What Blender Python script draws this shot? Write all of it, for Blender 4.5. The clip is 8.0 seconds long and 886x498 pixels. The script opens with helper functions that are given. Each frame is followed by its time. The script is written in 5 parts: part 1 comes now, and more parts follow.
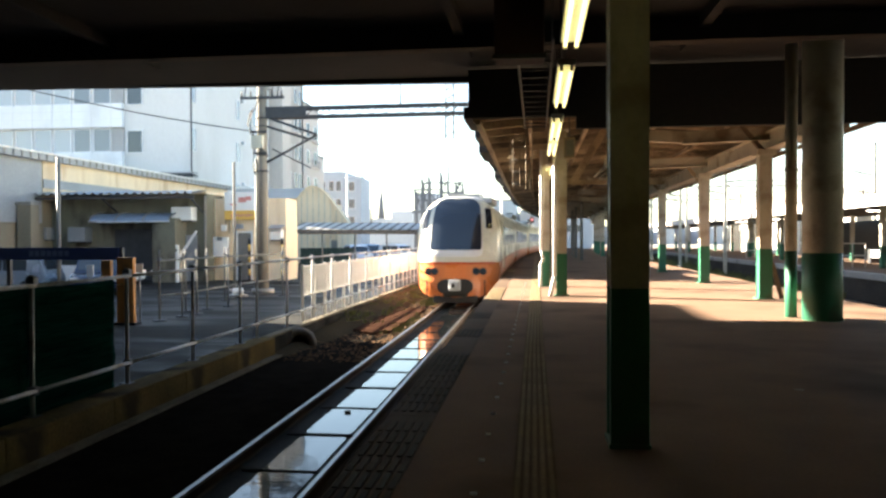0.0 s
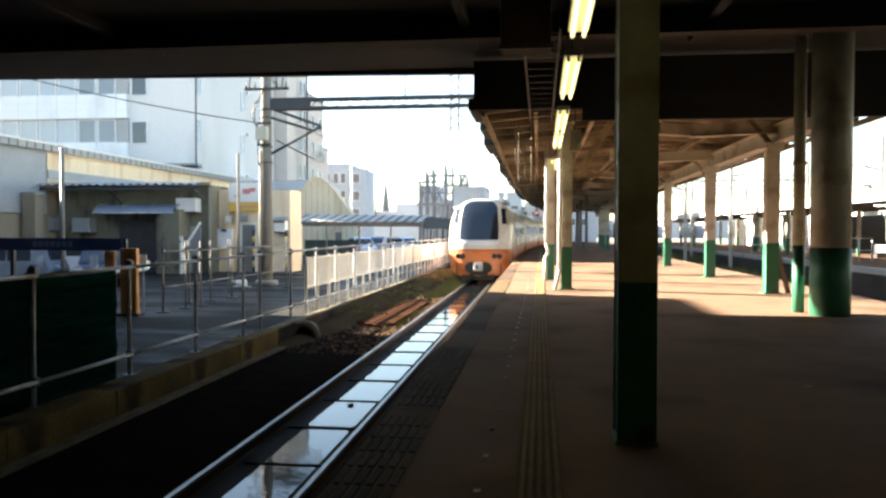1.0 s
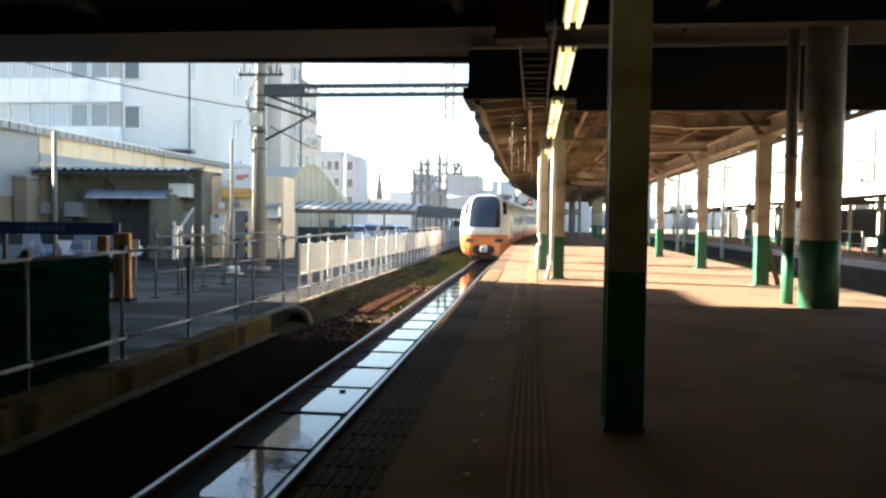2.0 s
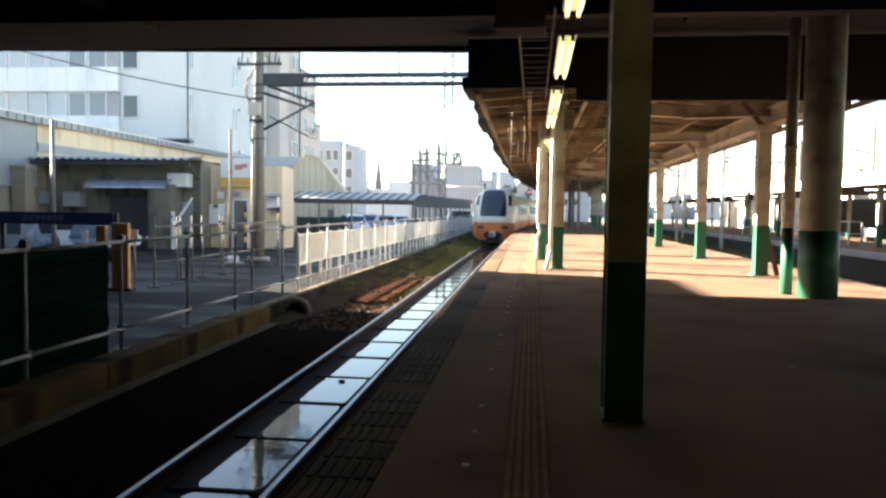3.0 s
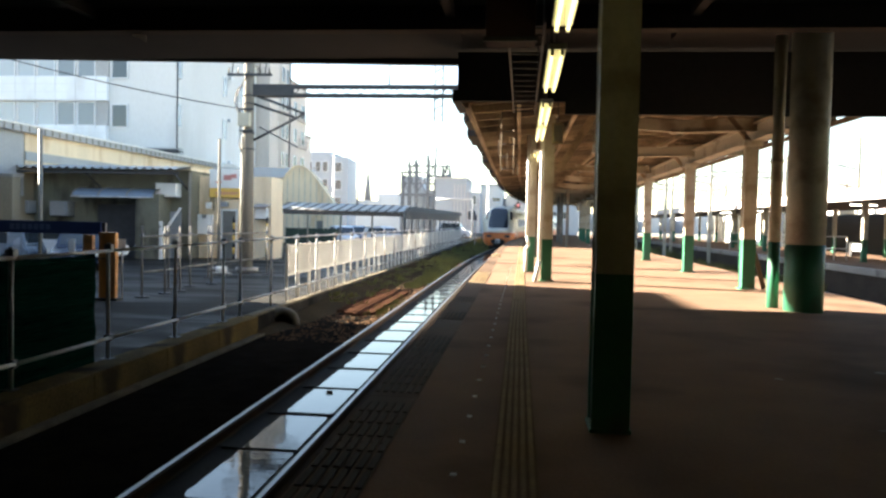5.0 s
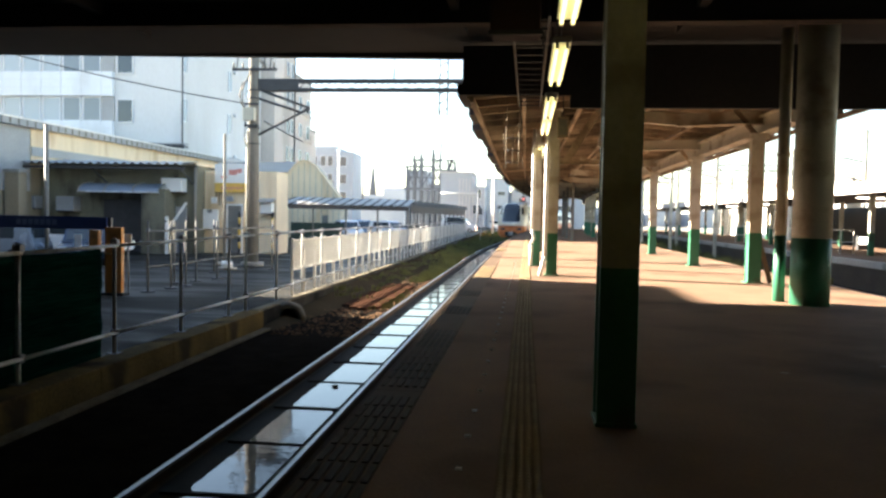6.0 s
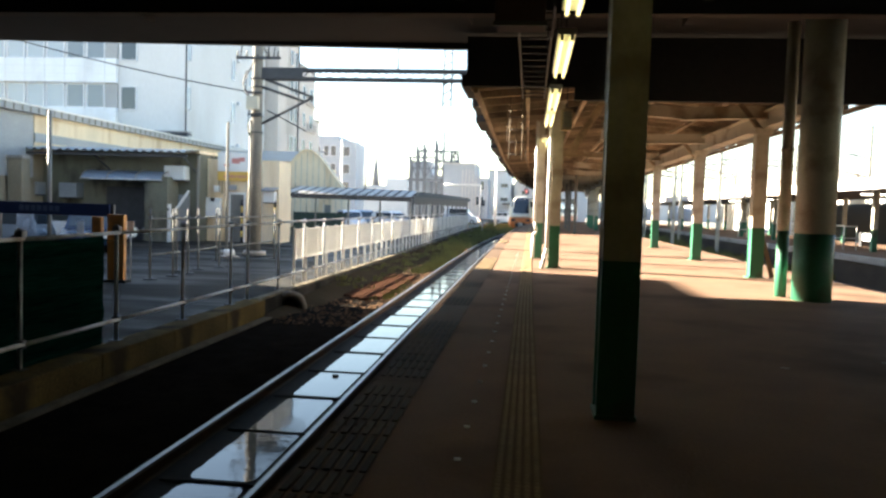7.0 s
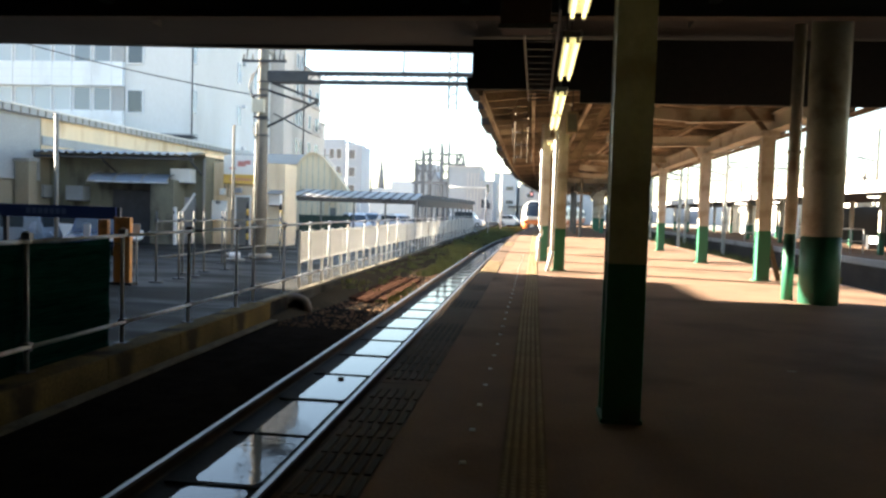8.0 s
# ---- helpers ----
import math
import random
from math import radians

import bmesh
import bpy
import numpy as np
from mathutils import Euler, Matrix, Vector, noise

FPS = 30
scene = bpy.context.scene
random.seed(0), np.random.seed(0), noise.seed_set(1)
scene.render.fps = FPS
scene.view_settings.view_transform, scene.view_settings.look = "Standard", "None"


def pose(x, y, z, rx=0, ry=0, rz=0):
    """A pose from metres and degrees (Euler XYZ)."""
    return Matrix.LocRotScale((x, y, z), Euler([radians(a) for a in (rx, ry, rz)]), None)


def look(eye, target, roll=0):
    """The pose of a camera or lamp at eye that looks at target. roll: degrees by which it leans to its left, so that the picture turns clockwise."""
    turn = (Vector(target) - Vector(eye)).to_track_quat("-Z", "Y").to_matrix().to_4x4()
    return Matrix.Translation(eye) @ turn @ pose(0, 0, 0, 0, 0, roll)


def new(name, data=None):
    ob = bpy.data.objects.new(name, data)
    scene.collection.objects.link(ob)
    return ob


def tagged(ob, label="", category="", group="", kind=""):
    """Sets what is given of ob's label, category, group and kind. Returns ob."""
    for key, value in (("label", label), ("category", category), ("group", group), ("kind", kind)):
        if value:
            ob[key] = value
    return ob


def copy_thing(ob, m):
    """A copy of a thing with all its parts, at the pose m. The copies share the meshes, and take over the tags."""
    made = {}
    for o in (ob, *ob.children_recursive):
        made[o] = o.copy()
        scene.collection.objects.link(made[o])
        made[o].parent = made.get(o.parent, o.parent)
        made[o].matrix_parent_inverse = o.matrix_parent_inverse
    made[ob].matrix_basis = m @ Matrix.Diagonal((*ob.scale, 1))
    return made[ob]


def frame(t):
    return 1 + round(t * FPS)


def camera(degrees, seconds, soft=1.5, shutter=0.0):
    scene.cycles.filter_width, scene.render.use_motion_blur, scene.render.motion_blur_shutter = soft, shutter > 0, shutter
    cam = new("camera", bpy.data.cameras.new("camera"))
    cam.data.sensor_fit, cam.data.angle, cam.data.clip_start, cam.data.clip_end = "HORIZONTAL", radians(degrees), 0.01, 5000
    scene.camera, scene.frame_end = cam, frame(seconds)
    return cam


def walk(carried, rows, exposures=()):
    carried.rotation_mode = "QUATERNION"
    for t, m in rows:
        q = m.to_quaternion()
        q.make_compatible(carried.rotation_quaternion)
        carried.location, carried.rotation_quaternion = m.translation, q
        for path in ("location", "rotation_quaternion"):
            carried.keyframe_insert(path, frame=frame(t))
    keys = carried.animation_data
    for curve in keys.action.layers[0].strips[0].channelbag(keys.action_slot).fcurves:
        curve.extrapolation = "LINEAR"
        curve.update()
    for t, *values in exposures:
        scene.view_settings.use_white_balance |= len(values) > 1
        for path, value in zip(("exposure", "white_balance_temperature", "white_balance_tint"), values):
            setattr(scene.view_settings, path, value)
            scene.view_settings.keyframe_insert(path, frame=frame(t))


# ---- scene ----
cam = camera(60.2, 8.0, soft=2.6)
PATH = [
    (0, (-0.006, 0.012, 1.312), (-0.249, 1.997, 1.286), -0.2),
    (0.5, (-0.002, 0.022, 1.303), (-0.263, 2.005, 1.279), 0.2),
    (1, (-0.017, 0.1, 1.307), (-0.271, 2.083, 1.262), 0.1),
    (1.5, (-0.006, 0.036, 1.304), (-0.248, 2.02, 1.239), 0.6),
    (3, (-0.009, 0.06, 1.307), (-0.242, 2.044, 1.206), 0.8),
    (3.5, (-0.001, 0.031, 1.303), (-0.229, 2.014, 1.183), 0.8),
    (4, (-0.004, 0.041, 1.302), (-0.21, 2.029, 1.218), 1.7),
    (4.5, (-0.01, 0.034, 1.296), (-0.209, 2.023, 1.231), 1.4),
    (6, (-0.007, 0.037, 1.298), (-0.225, 2.023, 1.214), 1.1),
    (6.5, (-0.008, 0.038, 1.296), (-0.23, 2.024, 1.203), 1.6),
    (7, (-0.004, 0.043, 1.295), (-0.227, 2.028, 1.188), 1.8),
    (7.5, (-0.004, 0.04, 1.295), (-0.232, 2.025, 1.202), 1.6),
    (8, (-0.005, 0.048, 1.294), (-0.242, 2.031, 1.194), 1.8),
]
walk(cam, [(t, look(eye, aim, roll)) for t, eye, aim, roll in PATH], [(0, 3.5, 6800, 9), (8, 3.5, 6800, 9)])

# ---- light ----
SUN_EL, SUN_AZ = 20.0, 75.0  # the sun stands to the front left, low
world = bpy.data.worlds.new("sky")
scene.world = world
world.use_nodes = True
wn = world.node_tree.nodes
sky = wn.new("ShaderNodeTexSky")
sky.sky_type = "NISHITA"
sky.sun_disc = False
sky.sun_elevation = radians(SUN_EL)
sky.sun_rotation = radians(360 - SUN_AZ)
sky.dust_density = 0.5
wn["Background"].inputs[1].default_value = 0.051
world.node_tree.links.new(sky.outputs[0], wn["Background"].inputs[0])
sun = new("sun", bpy.data.lights.new("sun", "SUN"))
sun.data.energy, sun.data.angle, sun.data.color = 5.0, radians(0.5), (1.0, 0.9, 0.76)
to_sun = Vector((-math.sin(radians(SUN_AZ)) * math.cos(radians(SUN_EL)), math.cos(radians(SUN_AZ)) * math.cos(radians(SUN_EL)), math.sin(radians(SUN_EL))))
sun.matrix_world = look(to_sun * 50, (0, 0, 0))


# ---- materials ----
def mat(name, a, b=None, rough=0.7, metal=0.0, scale=4.0, grain=40.0, bump=0.15, spread=0.5, vary=0.0, stretch=(1, 1, 1), stain=None, spec=0.5, wet=0.0):
    """Two colours mixed by broad and fine noise, with relief; vary shifts the value from object to object; stain adds dark blotches; wet adds glossy patches."""
    m = bpy.data.materials.new(name)
    m.use_nodes = True
    n, l = m.node_tree.nodes, m.node_tree.links
    p = n["Principled BSDF"]
    p.inputs["Metallic"].default_value = metal
    p.inputs["Specular IOR Level"].default_value = spec
    b = b or tuple(v * 0.75 for v in a)
    tc = n.new("ShaderNodeTexCoord")
    mp = n.new("ShaderNodeMapping")
    mp.inputs["Scale"].default_value = stretch
    l.new(tc.outputs["Object"], mp.inputs[0])
    broad = n.new("ShaderNodeTexNoise")
    broad.inputs["Scale"].default_value = scale
    broad.inputs["Detail"].default_value = 5
    fine = n.new("ShaderNodeTexNoise")
    fine.inputs["Scale"].default_value = grain
    fine.inputs["Detail"].default_value = 3
    l.new(mp.outputs[0], broad.inputs[0])
    l.new(mp.outputs[0], fine.inputs[0])
    mix = n.new("ShaderNodeMath")
    mix.operation = "MULTIPLY_ADD"
    mix.inputs[1].default_value = 0.4
    l.new(fine.outputs[0], mix.inputs[0])
    sc = n.new("ShaderNodeMath")
    sc.operation = "MULTIPLY"
    sc.inputs[1].default_value = 0.6
    l.new(broad.outputs[0], sc.inputs[0])
    l.new(sc.outputs[0], mix.inputs[2])
    ramp = n.new("ShaderNodeValToRGB")
    ramp.color_ramp.elements[0].position = 0.5 - spread * 0.35
    ramp.color_ramp.elements[1].position = 0.5 + spread * 0.35
    ramp.color_ramp.elements[0].color = (*b, 1)
    ramp.color_ramp.elements[1].color = (*a, 1)
    l.new(mix.outputs[0], ramp.inputs[0])
    colour = ramp.outputs[0]
    if stain:
        st = n.new("ShaderNodeTexNoise")
        st.inputs["Scale"].default_value = stain[3]
        st.inputs["Detail"].default_value = 6
        l.new(mp.outputs[0], st.inputs[0])
        sr = n.new("ShaderNodeValToRGB")
        sr.color_ramp.elements[0].position, sr.color_ramp.elements[1].position = 0.52, 0.68
        l.new(st.outputs[0], sr.inputs[0])
        sm = n.new("ShaderNodeMixRGB")
        l.new(sr.outputs[0], sm.inputs[0])
        l.new(colour, sm.inputs[1])
        sm.inputs[2].default_value = (*stain[:3], 1)
        colour = sm.outputs[0]
    if vary:
        oi = n.new("ShaderNodeObjectInfo")
        hs = n.new("ShaderNodeHueSaturation")
        mr = n.new("ShaderNodeMapRange")
        mr.inputs[3].default_value, mr.inputs[4].default_value = 1 - vary, 1 + vary
        l.new(oi.outputs["Random"], mr.inputs[0])
        l.new(mr.outputs[0], hs.inputs["Value"])
        l.new(colour, hs.inputs["Color"])
        colour = hs.outputs[0]
    l.new(colour, p.inputs["Base Color"])
    rr = n.new("ShaderNodeMapRange")
    rr.inputs[3].default_value, rr.inputs[4].default_value = max(0.02, rough - 0.12), min(1, rough + 0.12)
    l.new(broad.outputs[0], rr.inputs[0])
    if wet:
        rr.inputs[1].default_value, rr.inputs[2].default_value = 0.42, 0.6
        rr.inputs[3].default_value = rough - wet
    l.new(rr.outputs[0], p.inputs["Roughness"])
    if bump:
        bp = n.new("ShaderNodeBump")
        bp.inputs["Strength"].default_value = bump
        bp.inputs["Distance"].default_value = 0.01
        l.new(mix.outputs[0], bp.inputs["Height"])
        l.new(bp.outputs[0], p.inputs["Normal"])
    return m


def glow(name, colour, strength):
    m = bpy.data.materials.new(name)
    m.use_nodes = True
    p = m.node_tree.nodes["Principled BSDF"]
    p.inputs["Base Color"].default_value = (0.9, 0.9, 0.85, 1)
    p.inputs["Emission Color"].default_value = (*colour, 1)
    p.inputs["Emission Strength"].default_value = strength
    return m


PLATFORM = mat("platform_asphalt", (0.255, 0.165, 0.115), (0.175, 0.112, 0.08), 0.85, scale=1.6, grain=38, bump=1.0, spread=0.7, stain=(0.1, 0.068, 0.048, 0.45), spec=0.03)
COPING = mat("coping_concrete", (0.17, 0.118, 0.085), (0.11, 0.076, 0.056), 0.8, scale=1.2, grain=50, vary=0.1, stain=(0.07, 0.05, 0.038, 0.7), spec=0.03)
# rib colour for the stretch under the deck, with the shade mixed in
RIBDARK = mat("shaded_rib", (0.1, 0.078, 0.058), (0.055, 0.043, 0.033), 0.8, scale=2, grain=40, vary=0.3, spec=0.05)
TACTILE = mat("tactile_yellow", (0.36, 0.27, 0.15), (0.24, 0.175, 0.105), 0.6, scale=2, grain=30, vary=0.15, stain=(0.19, 0.14, 0.095, 1.2), spec=0.05)
# ballast base colour taken near black to carry the shade under the deck
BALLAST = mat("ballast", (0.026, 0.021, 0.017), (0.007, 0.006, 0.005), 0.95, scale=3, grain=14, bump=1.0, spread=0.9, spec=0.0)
STONE = mat("stone", (0.2, 0.12, 0.07), (0.07, 0.043, 0.028), 0.9, scale=3, grain=25, vary=0.35, spec=0.0)
EARTH = mat("earth", (0.085, 0.064, 0.04), (0.03, 0.024, 0.016), 0.95, scale=0.9, grain=14, bump=1.0, spread=0.9, spec=0.0)
GROUND = mat("ground", (0.2, 0.18, 0.15), (0.12, 0.11, 0.09), 0.95, scale=0.15, grain=6, bump=0.4)
ASPHALT = mat("road_asphalt", (0.038, 0.0365, 0.032), (0.013, 0.0125, 0.0115), 0.75, scale=0.45, grain=30, bump=0.3, spread=0.3, stretch=(0.45, 1.7, 1), stain=(0.008, 0.008, 0.008, 0.5), spec=0.06, wet=0.3)
KERB = mat("kerb_concrete", (0.19, 0.135, 0.048), (0.065, 0.047, 0.022), 0.85, scale=1.2, grain=24, bump=0.4, vary=0.15, stain=(0.05, 0.037, 0.024, 1.5), spec=0.03)
CONCRETE = mat("concrete", (0.38, 0.36, 0.32), (0.24, 0.22, 0.2), 0.8, scale=1.0, grain=30, bump=0.3, stain=(0.14, 0.13, 0.12, 0.9))
DARKCON = mat("wet_concrete", (0.045, 0.042, 0.04), (0.02, 0.019, 0.018), 0.75, scale=1.2, grain=20, bump=0.5, spec=0.03)
RAILTOP = mat("polished_rail_steel", (0.36, 0.36, 0.37), (0.2, 0.19, 0.18), 0.42, metal=1.0, scale=3, grain=60, bump=0.03)
RAILSIDE = mat("rusty_rail_steel", (0.09, 0.055, 0.036), (0.045, 0.028, 0.02), 0.85, metal=0.1, scale=6, grain=50)
STEELGREEN = mat("green_column_paint", (0.035, 0.19, 0.105), (0.022, 0.13, 0.075), 0.5, scale=1.5, grain=30, bump=0.15, stain=(0.05, 0.09, 0.05, 2.0))
STEELCREAM = mat("cream_column_paint", (0.56, 0.53, 0.43), (0.42, 0.39, 0.31), 0.55, scale=1.2, grain=30, bump=0.15, stain=(0.26, 0.2, 0.13, 1.6))
BEAM = mat("brown_beam_paint", (0.4, 0.31, 0.22), (0.2, 0.155, 0.105), 0.75, scale=1.5, grain=22, vary=0.45, stretch=(1, 0.3, 1), stain=(0.1, 0.076, 0.052, 1.1), spec=0.15)
ROOFBEAM = mat("rusty_flange", (0.05, 0.036, 0.024), (0.022, 0.017, 0.013), 0.85, scale=1.5, grain=14, bump=0.3, stretch=(1, 0.4, 1))
# deep shade under deck and roofs, put into a near-black colour that bounces little
ROOFDARK = mat("shade_black", (0.022, 0.022, 0.024), (0.011, 0.011, 0.012), 0.85, scale=0.8, grain=10, bump=0.4)
BOARD = mat("roof_boards", (0.17, 0.125, 0.085), (0.085, 0.064, 0.043), 0.85, scale=2.2, grain=12, stretch=(0.3, 4, 1), bump=0.4, stain=(0.04, 0.032, 0.024, 0.7), spec=0.1)
PIPE = mat("galvanised_pipe", (0.5, 0.51, 0.51), (0.34, 0.345, 0.35), 0.68, scale=4, grain=30, bump=0.08, stain=(0.2, 0.15, 0.1, 1.6), spec=0.3)
CLAMP = mat("clamp_steel", (0.2, 0.22, 0.25), (0.1, 0.11, 0.13), 0.5, metal=0.5, scale=8, grain=50)
WHITE = mat("white_paint", (0.8, 0.79, 0.76), (0.66, 0.65, 0.62), 0.5, scale=1.4, grain=24, bump=0.08)
WHITEPOST = mat("white_guard_paint", (0.78, 0.77, 0.72), (0.6, 0.58, 0.53), 0.45, scale=3, grain=30, bump=0.05)
NET = mat("green_net", (0.01, 0.062, 0.044), (0.003, 0.016, 0.012), 0.95, scale=1.5, grain=12, bump=0.8, spread=0.5, stretch=(1, 0.25, 4), spec=0.0)
ORANGE = mat("orange_plastic", (0.62, 0.24, 0.035), (0.45, 0.17, 0.03), 0.5, scale=2, grain=24, stain=(0.25, 0.11, 0.03, 2.5))
BLUE = mat("blue_sign_paint", (0.012, 0.03, 0.11), (0.01, 0.022, 0.08), 0.5, scale=2, grain=24)
THINPIPE = mat("dull_scaffold_steel", (0.26, 0.25, 0.23), (0.15, 0.145, 0.13), 0.75, scale=4, grain=30, stain=(0.1, 0.08, 0.05, 1.6), spec=0.2)
FADED = mat("faded_lettering", (0.12, 0.16, 0.26), None, 0.6, scale=8)
APT = mat("apartment_wall", (0.64, 0.65, 0.65), (0.55, 0.56, 0.56), 0.8, scale=0.25, grain=6, bump=0.1, stain=(0.47, 0.47, 0.46, 0.12), stretch=(1, 1, 0.4))
APT_B = mat("apartment_grey_wall", (0.62, 0.57, 0.53), (0.5, 0.46, 0.43), 0.85, scale=0.25, grain=6, bump=0.1, stain=(0.4, 0.37, 0.34, 0.15), stretch=(1, 1, 0.4))
SPANDREL = mat("white_tile_spandrel", (0.72, 0.75, 0.78), (0.64, 0.67, 0.7), 0.5, scale=0.6, grain=8, bump=0.05, stain=(0.56, 0.58, 0.6, 0.5), stretch=(1, 1, 0.4))
CREAMWALL = mat("cream_wall", (0.85, 0.69, 0.48), (0.68, 0.55, 0.38), 0.8, scale=0.5, grain=10, bump=0.2, stain=(0.52, 0.36, 0.2, 0.5), stretch=(1.4, 1.4, 0.35))
BEIGEWALL = mat("beige_wall", (0.26, 0.215, 0.15), (0.18, 0.15, 0.105), 0.85, scale=0.5, grain=12, bump=0.2)
# blotched sheet wall; the deep awning's shade is put into its colour
ANNEXWALL = mat("awning_shade_wall", (0.2, 0.19, 0.14), (0.125, 0.118, 0.088), 0.85, scale=0.6, grain=14, bump=0.3, stretch=(1.6, 1, 0.5), stain=(0.06, 0.056, 0.045, 0.8), spec=0.15)
ROOFSHEET = mat("grey_roof_sheet", (0.34, 0.35, 0.36), (0.24, 0.25, 0.26), 0.5, metal=0.2, scale=0.6, grain=12)
FRAMEW = mat("window_frame", (0.66, 0.68, 0.7), (0.55, 0.57, 0.6), 0.45, scale=6)
DARKMETAL = mat("dark_metal", (0.07, 0.07, 0.075), (0.04, 0.04, 0.043), 0.55, metal=0.4, scale=4)
POLECON = mat("pole_concrete", (0.27, 0.25, 0.215), (0.17, 0.158, 0.137), 0.9, scale=1.2, grain=24, stain=(0.13, 0.115, 0.095, 1.2), stretch=(1, 1, 0.3), spec=0.15)
SIGNRED = mat("sign_red", (0.62, 0.24, 0.2), (0.5, 0.2, 0.17), 0.6)
SIGNYELLOW = mat("sign_yellow", (0.75, 0.47, 0.1), (0.62, 0.38, 0.08), 0.5)
HATCHBLACK = mat("black_band", (0.03, 0.03, 0.03), None, 0.5)
TRAINCREAM = mat("train_cream", (0.72, 0.68, 0.54), (0.66, 0.62, 0.5), 0.28, scale=1.0, grain=8, bump=0.02)
TRAINORANGE = mat("train_orange", (0.68, 0.2, 0.06), (0.58, 0.165, 0.05), 0.3, scale=1.0, grain=8, bump=0.02)
TRAINRED = mat("train_red_line", (0.55, 0.09, 0.03), None, 0.3)
TRAINROOF = mat("train_roof", (0.5, 0.5, 0.48), (0.38, 0.38, 0.37), 0.5, scale=1.0, grain=10)
UNDER = mat("underframe", (0.035, 0.033, 0.03), (0.02, 0.019, 0.018), 0.8, scale=3)
RUBBER = mat("black_rubber", (0.02, 0.02, 0.02), None, 0.75)
CARWHITE = mat("car_white", (0.75, 0.76, 0.78), (0.7, 0.71, 0.73), 0.2, scale=2, bump=0)
CARBLUE = mat("car_silver_blue", (0.3, 0.34, 0.4), (0.27, 0.31, 0.36), 0.25, metal=0.4, scale=2, bump=0)
CARDARK = mat("car_dark_blue", (0.04, 0.055, 0.09), None, 0.2, metal=0.3, scale=2, bump=0)
LEAF = mat("grass_blades", (0.17, 0.17, 0.05), (0.06, 0.066, 0.022), 0.8, scale=0.8, grain=9, bump=0)
# distance haze is painted in as a pale grey-blue wall colour
HAZEB = mat("haze_pale_wall", (0.42, 0.44, 0.47), (0.35, 0.37, 0.4), 0.9, scale=0.1, grain=2, bump=0)
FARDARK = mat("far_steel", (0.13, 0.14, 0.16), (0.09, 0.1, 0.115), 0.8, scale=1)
MAROON = mat("dull_maroon_paint", (0.05, 0.016, 0.014), (0.03, 0.011, 0.01), 0.7, scale=3, grain=20)
GREENWALL = mat("dark_green_sheet", (0.05, 0.075, 0.05), (0.03, 0.045, 0.032), 0.8, scale=2, grain=14)
STAINCON = mat("mossy_concrete", (0.22, 0.19, 0.14), (0.1, 0.085, 0.06), 0.9, scale=3, grain=20, bump=0.6, spec=0.05)
# bluish wall tone that carries the haze over far blocks
PLANT = mat("haze_blue_wall", (0.42, 0.46, 0.52), (0.34, 0.38, 0.43), 0.9, scale=0.2, grain=2)
# tile ground, darkened for the shadows between the raised dots
GROOVE = mat("groove_shade", (0.2, 0.14, 0.09), (0.145, 0.1, 0.066), 0.9, scale=3, spec=0.0)
REDWOOD = mat("weathered_red_planks", (0.072, 0.035, 0.022), (0.036, 0.019, 0.013), 0.95, scale=2, grain=18, stretch=(4, 0.4, 1), bump=0.5, spec=0.0)
GREYPOLE = mat("grey_pole_paint", (0.2, 0.19, 0.17), (0.13, 0.125, 0.11), 0.6, scale=2, grain=20)
DULLWALL = mat("dull_green_sheet", (0.05, 0.06, 0.055), (0.03, 0.037, 0.034), 0.7, scale=0.6)
# dirty concrete, darkened further to hold shade in its colour
SHADEWALL = mat("shaded_dirty_concrete", (0.07, 0.06, 0.05), (0.035, 0.03, 0.026), 0.9, scale=0.7, grain=12, bump=0.4, spec=0.1)
TUBE = glow("fluorescent_tube", (1.0, 0.88, 0.36), 0.3)
LAMPRED = glow("red_signal_lens", (1.0, 0.06, 0.04), 0.12)
TUBEFAR = glow("far_fluorescent_tube", (1.0, 0.93, 0.75), 1.5)
LITPANEL = glow("lit_panel", (1.0, 0.98, 0.9), 1.0)


def glass(name, colour, rough=0.06):
    m = bpy.data.materials.new(name)
    m.use_nodes = True
    n, l = m.node_tree.nodes, m.node_tree.links
    p = n["Principled BSDF"]
    p.inputs["Base Color"].default_value = (*colour, 1)
    p.inputs["Roughness"].default_value = rough
    p.inputs["Specular IOR Level"].default_value = 0.8
    nz = n.new("ShaderNodeTexNoise")
    nz.inputs["Scale"].default_value = 1.3
    bp = n.new("ShaderNodeBump")
    bp.inputs["Strength"].default_value = 0.04
    l.new(nz.outputs[0], bp.inputs["Height"])
    l.new(bp.outputs[0], p.inputs["Normal"])
    return m


PANE = glass("window_pane", (0.05, 0.065, 0.08))
PANELIGHT = glass("curtained_pane", (0.36, 0.40, 0.44), 0.12)
TRAINGLASS = glass("train_windscreen", (0.018, 0.024, 0.034))
# dark pane lightened to mid-grey, haze put into its colour
PANEMID = glass("hazed_pane", (0.17, 0.2, 0.23), 0.1)
CARGLASS = glass("car_pane", (0.03, 0.038, 0.045))
POLYCARB = glass("canopy_sheet", (0.18, 0.22, 0.28), 0.25)


